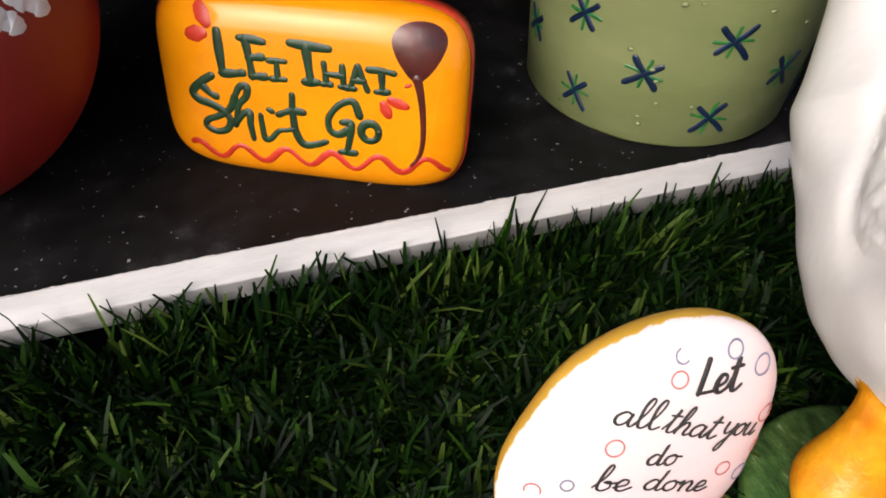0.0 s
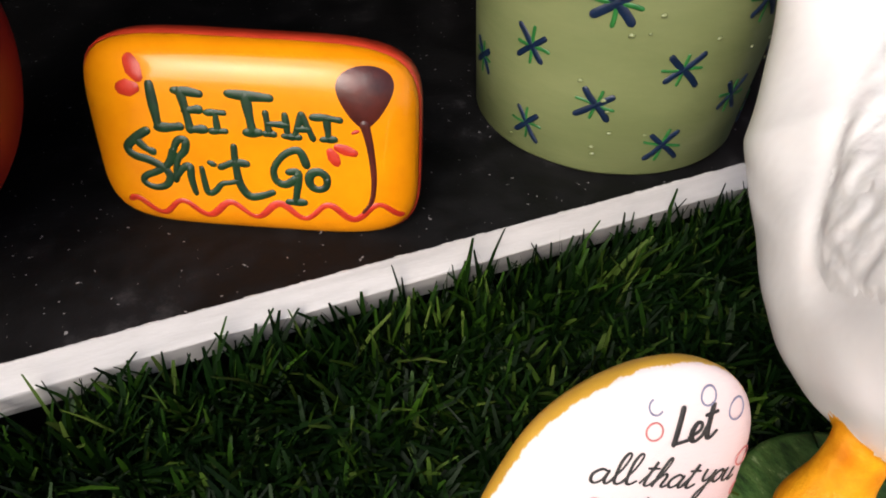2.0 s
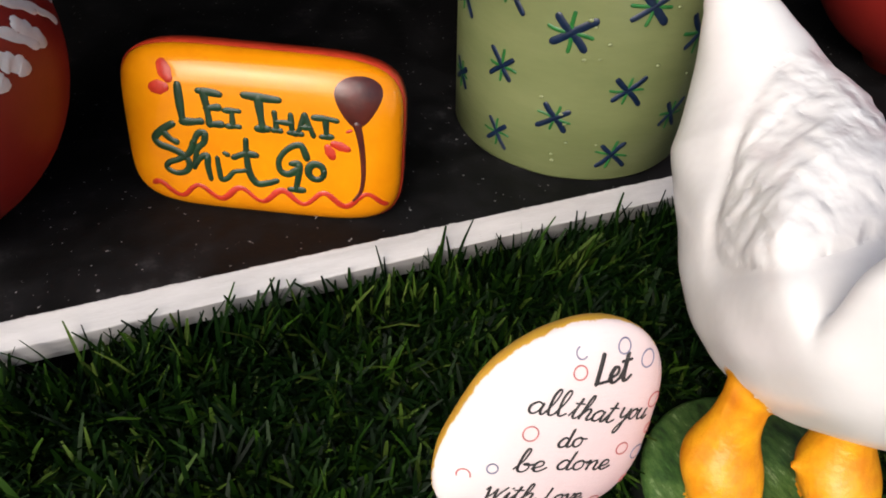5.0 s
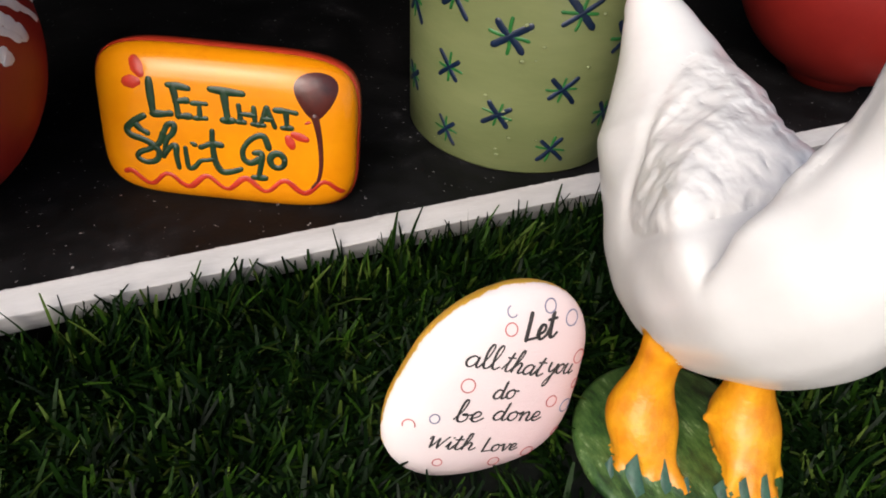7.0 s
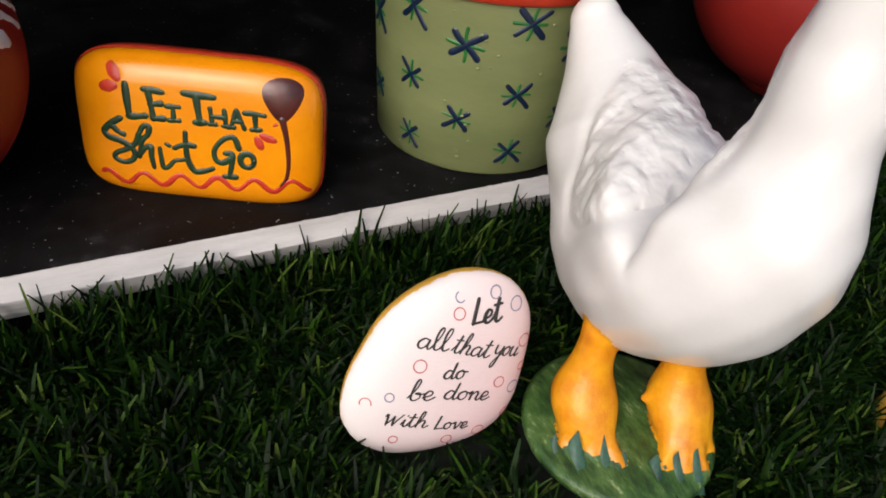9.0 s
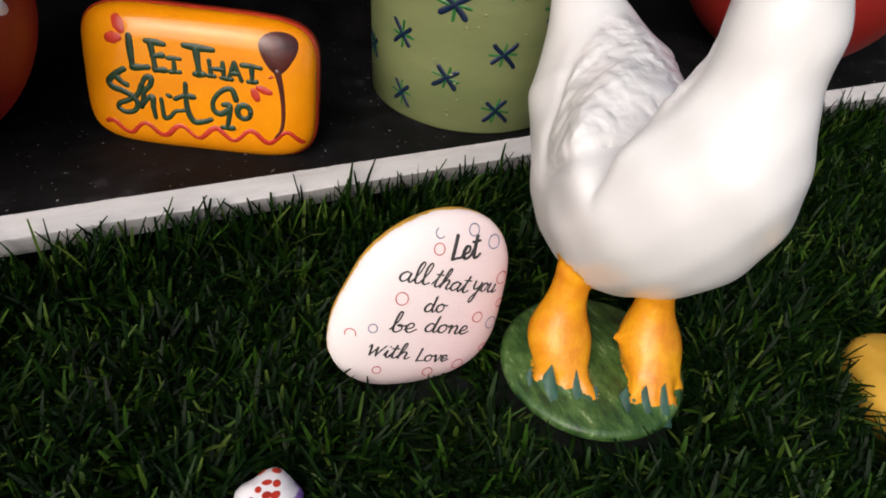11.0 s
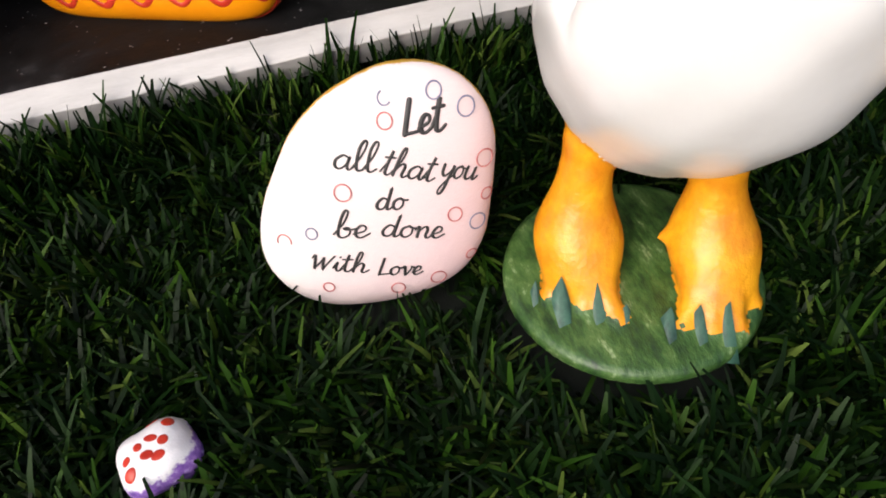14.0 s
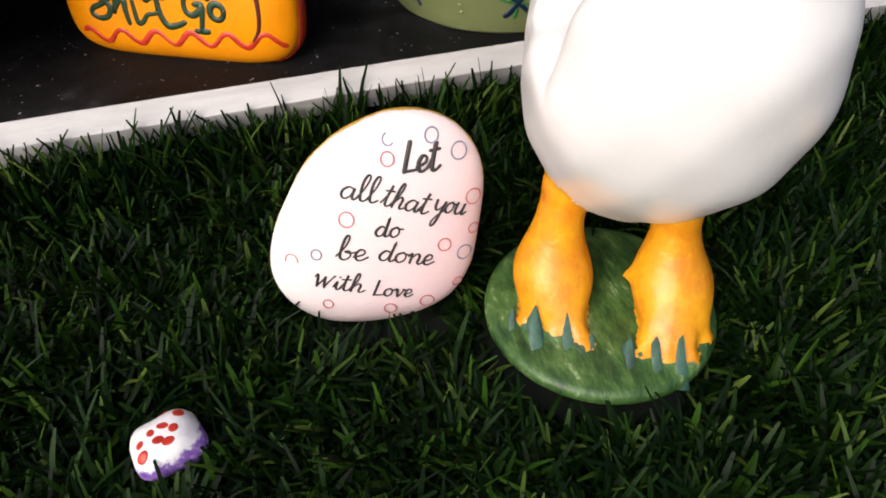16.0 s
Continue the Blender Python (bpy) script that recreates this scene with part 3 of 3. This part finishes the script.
# ---- white goose statue ----
def make_goose():
    RES = 0.002
    lo, hi = np.array((-0.03, -0.300, -0.006)), np.array((0.170, 0.040, 0.392))
    g = [np.arange(a, b, RES, dtype=np.float32) for a, b in zip(lo, hi)]
    X, Y, Z = np.meshgrid(*g, indexing="ij")

    def ball(c, r, turn=0.0, tilt=0.0):
        x, y, z = X - c[0], Y - c[1], Z - c[2]
        if turn:
            s, q = math.sin(turn), math.cos(turn)
            x, y = q * x + s * y, -s * x + q * y
        if tilt:
            s, q = math.sin(tilt), math.cos(tilt)
            y, z = q * y + s * z, -s * y + q * z
        k0 = np.sqrt((x / r[0]) ** 2 + (y / r[1]) ** 2 + (z / r[2]) ** 2)
        k1 = np.sqrt((x / r[0] ** 2) ** 2 + (y / r[1] ** 2) ** 2 + (z / r[2] ** 2) ** 2) + 1e-6
        return k0 * (k0 - 1) / k1

    def bone(a, b, ra, rb):
        a, b = np.array(a), np.array(b)
        d = b - a
        t = np.clip(((X - a[0]) * d[0] + (Y - a[1]) * d[1] + (Z - a[2]) * d[2]) / (d @ d), 0, 1)
        return np.sqrt((X - a[0] - t * d[0]) ** 2 + (Y - a[1] - t * d[1]) ** 2 + (Z - a[2] - t * d[2]) ** 2) - (ra + (rb - ra) * t)

    def join(a, b, k):
        h = np.clip(0.5 + 0.5 * (b - a) / k, 0, 1)
        return b + (a - b) * h - k * h * (1 - h)

    yaw = -0.2256
    body = ball((0.0754, -0.127, 0.1041), (0.0394, 0.0577, 0.0345), yaw, 0.4395)
    body = join(body, bone((0.0992, -0.0708, 0.1528), (0.0992, -0.0257, 0.1997), 0.0441, 0.0162), 0.05)
    body = join(body, ball((0.0588, -0.1978, 0.1588), (0.0526, 0.0531, 0.0512)), 0.095)
    neck = join(bone((0.0541, -0.231, 0.1937), (0.0625, -0.2172, 0.2465), 0.019, 0.0222), bone((0.0625, -0.2172, 0.2465), (0.0553, -0.2138, 0.3231), 0.0222, 0.0118), 0.01)
    body = join(body, neck, 0.044)
    # the back runs straight from the tail down to the neck
    hollow = np.maximum(-(Z - 0.2136 - 0.4733 * (Y + 0.084)) / 1.063, -(Y - -0.1928))
    body = -join(-body, hollow, 0.010)
    # dents of the hand modelling
    body = body + 0.0006 * np.sin(95 * X + 60 * Z) * np.sin(80 * Y - 70 * Z + 1.0) + 0.0004 * np.sin(170 * Z + 90 * Y) * np.sin(150 * X - 110 * Y)
    body = join(body, ball((0.0500, -0.2273, 0.3450), (0.017, 0.024, 0.018), yaw), 0.012)
    # folded wings: two feathered flanks, each a rounded wedge with a shallow groove round it
    rear, fore = ((Y + 0.122) - (Z - 0.139) / 1.13) / 1.33, (0.141 - 1.05 * (Y + 0.147) - Z) / 1.45
    wing = -join(join(-rear, -fore, 0.022), Y + 0.2030, 0.012)
    p, q = 0.72 * Y + 0.69 * Z, 0.72 * Z - 0.69 * Y
    scale = 330 * q + 80 * X + 1.2 * np.sin(310 * p + 150 * X) + 1.3 * np.sin(120 * p - 160 * X + 90 * q)
    ripple = 0.0005 * np.abs(np.sin(scale)) + 0.0003 * np.sin(520 * p + 2.0 * np.sin(260 * q + 200 * X))
    fade = np.clip(-wing / 0.010, 0, 1)
    white = body + 0.0012 * np.exp(-(wing / 0.0050) ** 2) - (0.0012 - ripple) * fade
    beak = join(ball((0.0410, -0.2583, 0.3400), (0.010, 0.020, 0.006), yaw), ball((0.0440, -0.2473, 0.3430), (0.012, 0.009, 0.010)), 0.006)
    legs = None
    for (tx, ty, tz), (fx, fy), toes in (((0.0316, -0.172, 0.088), (0.0250, -0.1810), ((0.0070, -0.1945), (0.0170, -0.2065), (0.0280, -0.2165))), ((0.0775, -0.194, 0.080), (0.0770, -0.2040), ((0.0520, -0.2280), (0.0620, -0.2340), (0.0720, -0.2365), (0.0850, -0.2280)))):
        leg = join(bone((tx, ty, tz), (fx, fy + 0.004, 0.046), 0.0105, 0.0125), bone((tx, ty, tz), (tx + 0.008, ty + 0.004, tz + 0.016), 0.0105, 0.011), 0.004)
        foot = ball((fx, fy - 0.004, 0.037), (0.0165, 0.0205, 0.0120), yaw, radians(34))
        for px, py in toes:
            toe = bone((fx + (px - fx) * 0.4, fy + (py - fy) * 0.4, 0.0335), (px, py, 0.0250), 0.0065, 0.0032)
            foot = join(foot, toe, 0.008)
        leg = join(leg, foot, 0.022)
        if tx > 0.05:
            leg = join(leg, bone((fx - 0.010, fy + 0.006, 0.046), (fx - 0.019, fy + 0.010, 0.042), 0.004, 0.002), 0.004)
        legs = leg if legs is None else np.minimum(legs, leg)
    bx, by, br = 0.0475, -0.1915, 0.0578
    rho = np.sqrt((X - bx) ** 2 + (Y - by) ** 2)
    topz = 0.0235 + 0.004 * np.clip(1 - (rho / br) ** 2, 0, 1)
    dx, dz = rho - (br - 0.0035 - 1.1 * np.clip(topz - 0.006 - Z, 0, 0.02)), np.maximum(Z - (topz - 0.0035), 0.0035 - Z)
    base = np.minimum(np.maximum(dx, dz), 0) + np.sqrt(np.maximum(dx, 0) ** 2 + np.maximum(dz, 0) ** 2) - 0.0035
    D = join(np.minimum(white, join(legs, base, 0.004)), beak, 0.003)
    # a skin over the zero level: one vertex in each mixed cell
    ins = D < 0
    nx, ny, nz = (s - 1 for s in D.shape)
    total = np.zeros((nx, ny, nz), np.int8)
    offs = [(i, j, k) for i in (0, 1) for j in (0, 1) for k in (0, 1)]
    cut = lambda A, o: A[o[0]:o[0] + nx, o[1]:o[1] + ny, o[2]:o[2] + nz]
    for o in offs:
        total += cut(ins, o)
    cells = np.argwhere((total > 0) & (total < 8))
    ids = np.full((nx, ny, nz), -1, np.int64)
    ids[tuple(cells.T)] = np.arange(len(cells))
    acc, num = np.zeros((len(cells), 3)), np.zeros(len(cells))
    at = lambda o: D[cells[:, 0] + o[0], cells[:, 1] + o[1], cells[:, 2] + o[2]]
    for o in offs:
        for ax in range(3):
            if o[ax] == 0:
                p = list(o)
                p[ax] = 1
                a, b = at(o), at(p)
                ok = (a < 0) != (b < 0)
                t = np.where(ok, a / np.where(a == b, 1, a - b), 0)
                q = np.tile(np.array(o, float), (len(cells), 1))
                q[:, ax] += t
                acc[ok] += q[ok]
                num[ok] += 1
    verts = lo + RES * (cells + acc / num[:, None])
    faces = []
    for ax in range(3):
        b1, b2 = (ax + 1) % 3, (ax + 2) % 3
        sl = [slice(1, -1)] * 3
        sl[ax] = slice(0, -1)
        A = ins[tuple(sl)]
        sl2 = list(sl)
        sl2[ax] = slice(1, None)
        B = ins[tuple(sl2)]
        for flip, mask in ((False, A & ~B), (True, ~A & B)):
            e = np.argwhere(mask)
            e[:, b1] += 1
            e[:, b2] += 1
            quad = []
            for d1, d2 in ((-1, -1), (0, -1), (0, 0), (-1, 0)):
                c = e.copy()
                c[:, b1] += d1
                c[:, b2] += d2
                quad.append(ids[tuple(c.T)])
            q = np.stack(quad, 1)
            faces.append(q[:, ::-1] if flip else q)
    faces = np.concatenate(faces)
    mid = verts[faces].mean(1)
    cell = np.clip(((mid - lo) / RES).astype(int), 0, np.array(D.shape) - 1)
    pick = lambda A: A[tuple(cell.T)]
    kind = np.argmin(np.stack([pick(white), pick(legs) - 0.0012, pick(base), pick(beak)]), 0)
    slot = np.array((0, 1, 2, 1))[kind]
    slot[(kind == 0) & (pick(wing) < 0.0)] = 3
    verts, faces, slot = verts.tolist(), faces.tolist(), slot.tolist()
    # modelled spiky blades that rise over the toes
    rng = random.Random(7)
    tips = ((0.0110, -0.1965, 0.0385, 1.0), (0.0245, -0.2035, 0.0365, 0.9), (0.0330, -0.2135, 0.0300, 0.6), (0.0020, -0.1890, 0.0310, 0.5), (0.0475, -0.2230, 0.0330, 0.8), (0.0590, -0.2270, 0.0345, 0.8), (0.0690, -0.2300, 0.0350, 0.8), (0.0775, -0.2270, 0.0340, 0.6), (0.0850, -0.2200, 0.0320, 0.5))
    fx, fy = -0.42, -0.91
    for x, y, z, big in tips:
        x, y, z = x + fx * 0.0015, y + fy * 0.0015, z + 0.0015
        w, run = 0.0068 * big + rng.uniform(-0.0005, 0.0005), 0.0150 * big + 0.005
        bx0, by0 = x + fx * run, y + fy * run
        sx, sy = -fy * w, fx * w
        o = len(verts)
        verts += [[bx0 - sx * 1.1, by0 - sy * 1.1, 0.0175], [bx0 + sx * 1.1, by0 + sy * 1.1, 0.0175], [x + sx * 0.8, y + sy * 0.8, 0.0240], [x - sx * 0.8, y - sy * 0.8, 0.0240], [x + rng.uniform(-0.001, 0.001), y, z], [bx0 - fx * 0.003, by0 - fy * 0.004, 0.0245]]
        faces += [[o, o + 1, o + 5], [o + 1, o + 2, o + 4, o + 5], [o + 3, o, o + 5, o + 4]]
        slot += [4, 4, 4]
    me = mesh_of("goose_statue", [(x - bx, y - by, z) for x, y, z in verts], faces, (GOOSE_WHITE, ORANGE, BASE_GREEN, FEATHER, TEAL), True, slot)
    ob = new("goose_statue", me)
    ob.location = (bx, by, 0)
    tagged(ob, "white painted goose statue with orange legs on round green base", "statue")


make_goose()


# ---- egg-shaped painted stone with a verse ----
def make_verse_stone():
    root = tagged(new("painted_stone"), "white egg-shaped stone with handwritten verse, standing in green turf", "painted stone")
    n = Vector((-0.2086, -0.9366, 0.2817)).normalized()
    u = Vector((0, 0, 1)).cross(n).normalized()
    v = n.cross(u)
    m = Matrix.Identity(4)
    for k, a in enumerate((u, v, n)):
        m.col[k][:3] = a
    m.translation = Vector((-0.0549, -0.1545, 0.0700)) + u * -0.0015 + v * -0.0040
    root.matrix_basis = m
    DEEP = 0.0125

    def radius(a):
        r = 0.0540 + 0.00205 * math.cos(a) - 0.00284 * math.sin(a) - 0.00199 * math.cos(2 * a) + 0.00682 * math.sin(2 * a)
        return r - 0.00121 * math.cos(3 * a) - 0.00118 * math.sin(3 * a) - 0.00197 * math.cos(4 * a) + 0.00027 * math.sin(4 * a)

    def face(x, y):
        """The domed front: almost flat in the middle, rolling over towards the rim."""
        s = min(0.9995, math.hypot(x, y) / radius(math.atan2(y, x)))
        return -DEEP * (1 - (1 - s ** 3.2) ** 0.55) + 0.001 * (1 - s)

    rings = []
    back = [(0.72, -0.0270), (0.84, -0.0258), (0.92, -0.0232), (0.97, -0.0196), (0.995, -0.0160), (1.0, -0.0130)]
    front = [0.997, 0.99, 0.975, 0.95, 0.91, 0.86, 0.79, 0.70, 0.58, 0.44, 0.28, 0.14, 0.04]
    for s, z in back + [(q, None) for q in front]:
        ring = []
        for i in range(144):
            a = 2 * math.pi * i / 144
            r = radius(a) * s
            x, y = r * math.cos(a), r * math.sin(a)
            zz = face(x, y) if z is None else z
            k = 0.0007 * noise.noise((x * 60, y * 60, zz * 90)) * (1.6 if s > 0.96 and z is not None else 0.5)
            if 0.96 < s and z is not None:
                k += 0.0005 * max(0.0, noise.noise((x * 240, y * 240, 3.0)))
            ring.append((x * (1 + k * 12), y * (1 + k * 12), zz + k * 0.4))
        rings.append(ring)
    verts, faces = rings_mesh(rings)
    part("stone", mesh_of("stone", verts, faces, EGG), root)
    put = lambda x, y, up: (x, y, face(x, y) + 0.0003 + up)
    mm = lambda *p: tuple(q / 1000 for q in p)
    VERSE = (
        ("Let", 14.2, 29.6, 31.3, 29.4, 7.0, 1.7),
        ("all", -15.0, 19.1, 1.5, 15.6, 5.9, 1.0),
        ("that", 3.8, 14.8, 24.5, 8.4, 5.7, 1.0),
        ("you", 27.7, 10.1, 42.0, 5.5, 5.6, 1.0),
        ("do", -0.4, -0.9, 11.8, -2.6, 5.2, 1.1),
        ("be", -19.0, -12.6, -5.4, -14.1, 5.9, 1.05),
        ("done", 0.1, -13.9, 25.9, -19.2, 5.6, 1.05),
        ("With", -32.1, -27.9, -8.6, -32.5, 5.0, 1.0),
        ("Love", -4.6, -34.4, 15.0, -37.5, 4.8, 1.0),
    )
    for word, x0, y0, x1, y1, small, pen in VERSE:
        part("lettering", handwriting(word, mm(x0, y0), mm(x1, y1), small / 1000, 0.16, pen / 1000, put, INK), root, "black handwritten ink letters")
    rings_at = ((28.9, 45.1, 0), (41.1, 36.9, 0), (9.2, 44.6, 0), (8.4, 36.0, 1), (-12.6, 7.9, 1), (-28.9, -10.0, 0), (-41.5, -13.7, 1), (47.3, 13.8, 1), (47.2, -3.2, 1), (32.7, -8.8, 1), (42.3, -15.3, 0), (-26.6, -39.3, 1), (4.1, -44.4, 1), (22.8, -41.8, 1), (38.6, -32.6, 1))
    for i, (x, y, red) in enumerate(rings_at):
        x, y, rad = x / 1000, y / 1000, 0.0030 + 0.0006 * math.sin(i * 2.1)
        gap = 3.6 if i in (2, 6) else 6.2
        pts = [(x + rad * math.cos(a), y + rad * 1.1 * math.sin(a)) for a in [i + gap * j / 22 for j in range(23)]]
        part("ring_mark", stroke(pts, 0.0007, put, RING_RED if red else RING_BLUE, 0.0003), root, "thin red ring" if red else "thin blue ring")


make_verse_stone()


# ---- small dabbed pebble ----
def make_pebble_thing():
    root = tagged(new("painted_pebble"), "small white and violet pebble with red dots lying in the turf", "painted stone")
    root.matrix_basis = pose(-0.1620, -0.2155, 0.0268, 0, 0, 12)
    bm = bmesh.new()
    bmesh.ops.create_icosphere(bm, subdivisions=4, radius=1.0)

    def out(d):
        p = 3.2
        r = (abs(d.x) ** p + abs(d.y) ** p + abs(d.z) ** p) ** (-1 / p)
        k = 1 + 0.10 * noise.noise(d * 1.3 + Vector((2, 5, 1))) + 0.02 * noise.noise(d * 5)
        taper = 1 - 0.30 * max(0.0, d.z)
        return Vector((d.x * 0.0152 * taper, d.y * 0.0132 * taper, d.z * 0.0098)) * (r * k)

    for v in bm.verts:
        v.co = out(v.co.normalized())
    me = bpy.data.meshes.new("stone")
    bm.to_mesh(me)
    bm.free()
    me.materials.append(PEBBLE)
    me.polygons.foreach_set("use_smooth", np.full(len(me.polygons), True))
    part("stone", me, root)
    for lon, lat, rx, ry in ((-138, 35, 0.12, 0.16), (-114, 66, 0.16, 0.13), (-77, 57, 0.17, 0.12), (-12, 66, 0.15, 0.13), (64, 79, 0.18, 0.11), (-188, 69, 0.13, 0.1), (-166, 46, 0.12, 0.1), (40, 45, 0.14, 0.12), (80, 35, 0.14, 0.12)):
        c = Vector((math.cos(radians(lon)) * math.cos(radians(lat)), math.sin(radians(lon)) * math.cos(radians(lat)), math.sin(radians(lat))))
        e1 = Vector((0, 0, 1)).cross(c).normalized()
        e2 = c.cross(e1)
        rings = [[out((c + e1 * (s * 1.25 * rx * math.cos(a)) + e2 * (s * 1.25 * ry * math.sin(a))).normalized()) * (1.02 if s < 0.9 else 1.004) for a in [2 * math.pi * j / 20 for j in range(20)]] for s in (1.0, 0.85, 0.45)]
        verts, faces = rings_mesh(rings, True, False)
        part("red_dot", mesh_of("red_dot", verts, faces, PAINT_RED), root, "red paint dot")


make_pebble_thing()


# ---- flat ochre painted stone ----
def make_ochre_stone():
    rings = []
    for s, z in ((0.85, 0.0), (0.98, 0.004), (1.0, 0.012), (0.975, 0.020), (0.93, 0.0245), (0.85, 0.027), (0.6, 0.029), (0.3, 0.030), (0.05, 0.030)):
        ring = []
        for i in range(96):
            a = 2 * math.pi * i / 96
            c, q = math.cos(a), math.sin(a)
            r = (abs(c) ** 3.4 + abs(q) ** 3.4) ** (-1 / 3.4)
            k = 1 + 0.03 * noise.noise((c * 1.5, q * 1.5, z * 30))
            ring.append((0.052 * r * c * s * k, 0.044 * r * q * s * k, z + 0.0012 * noise.noise((c * s * 3, q * s * 3, 4))))
        rings.append(ring)
    verts, faces = rings_mesh(rings)
    ob = new("ochre_stone", mesh_of("ochre_stone", verts, faces, OCHRE))
    ob.matrix_basis = pose(0.2535, -0.2880, 0.0, 0, 0, -30) @ Matrix.Diagonal((1, 1, 1.05, 1))
    tagged(ob, "flat ochre yellow painted stone lying in the turf", "painted stone")


make_ochre_stone()


# ---- artificial turf ----
def make_turf():
    rng = np.random.default_rng(11)
    x0, x1, y0, y1 = -0.48, 0.78, -0.47, -0.0075
    count = 115000
    x, y = rng.uniform(x0, x1, count), rng.uniform(y0, y1, count)
    far = np.hypot(x - 0.0475, y + 0.1915)
    clear = far > 0.0575
    clear &= ~((np.abs((x + 0.1625)) < 0.0125) & (np.abs(y + 0.2155) < 0.011))
    a = radians(-30)
    ox, oy = (x - 0.255) * math.cos(a) + (y + 0.286) * math.sin(a), -(x - 0.255) * math.sin(a) + (y + 0.286) * math.cos(a)
    clear &= ~((np.abs(ox) < 0.062) & (np.abs(oy) < 0.056))
    # foot of the standing stone
    sx, sy = x + 0.060, y + 0.164
    along, off = sx * 0.97 - sy * 0.24, sx * 0.24 + sy * 0.97
    clear &= ~((np.abs(along + 0.004) < 0.046) & (off > -0.011) & (off < 0.024))
    front = np.clip(1 - np.abs(along + 0.004) / 0.06, 0, 1) ** 0.3 * np.clip((0.016 - np.abs(off + 0.018)) / 0.010, 0, 1)
    x, y, front = x[clear], y[clear], front[clear]
    count = len(x)
    # tufts share a lean
    cell = 0.012
    key = (np.floor(x / cell) * 7919 + np.floor(y / cell) * 104729).astype(np.int64)
    _, inv = np.unique(key, return_inverse=True)
    lean_t = rng.uniform(0, 2 * np.pi, inv.max() + 1)
    ang = lean_t[inv] + rng.normal(0, 0.9, count)
    edge = np.clip((y + 0.050) / 0.025, 0, 1)
    tall = rng.normal(0.033, 0.006, count).clip(0.016, 0.050) * (1 + 0.62 * edge * rng.uniform(0.1, 1.0, count))
    near = 1.25 * np.clip((0.084 - np.hypot(x - 0.0475, y + 0.1915)) / 0.02, 0, 1)
    ang = np.where(near > 0.3, np.arctan2(y + 0.1915, x - 0.0475) + rng.normal(0, 0.9, count), ang)
    near = np.maximum(near, np.clip((0.03 - np.hypot(x + 0.164, y + 0.2165)) / 0.012, 0, 0.8))
    tall *= (1 - 0.5 * near) * (1 - 0.35 * front)
    bend = np.abs(rng.normal(0.90, 0.42, count)) * (1 - 0.6 * edge)
    wide = rng.uniform(0.0008, 0.0016, count)
    dx, dy = np.cos(ang), np.sin(ang)
    tw = ang + np.pi / 2 + rng.normal(0, 0.7, count)
    sx, sy = np.cos(tw) * wide, np.sin(tw) * wide
    pts = []
    for f, w in ((0.0, 0.8), (0.45, 1.0), (0.8, 0.9), (1.0, 0.45)):
        out = tall * np.sin(bend) * f ** 1.7
        up = tall * (f - (1 - np.cos(bend)) * f ** 2)
        cx, cy = x + dx * out, y + dy * out
        cy = np.minimum(cy, -0.0062)
        pts.append(np.stack([cx - sx * w, np.minimum(cy - sy * w, -0.0060), up], 1))
        pts.append(np.stack([cx + sx * w, np.minimum(cy + sy * w, -0.0060), up], 1))
    V = np.stack(pts, 1).reshape(-1, 3)
    b = (np.arange(count) * 8)[:, None]
    tri = np.concatenate([b + np.array(q) for q in ((0, 1, 3), (0, 3, 2), (2, 3, 5), (2, 5, 4), (4, 5, 7), (4, 7, 6))], 1).reshape(-1, 3)
    me = bpy.data.meshes.new("turf_grass")
    me.vertices.add(len(V))
    me.vertices.foreach_set("co", V.astype(np.float32).ravel())
    me.loops.add(tri.size)
    me.loops.foreach_set("vertex_index", tri.astype(np.int32).ravel())
    me.polygons.add(len(tri))
    me.polygons.foreach_set("loop_start", np.arange(0, tri.size, 3, dtype=np.int32))
    me.polygons.foreach_set("use_smooth", np.full(len(tri), True))
    me.update(calc_edges=True)
    me.materials.append(GRASS)
    tagged(new("turf_grass", me), "dense dark green artificial turf blades", "grass", kind="stuff")


make_turf()
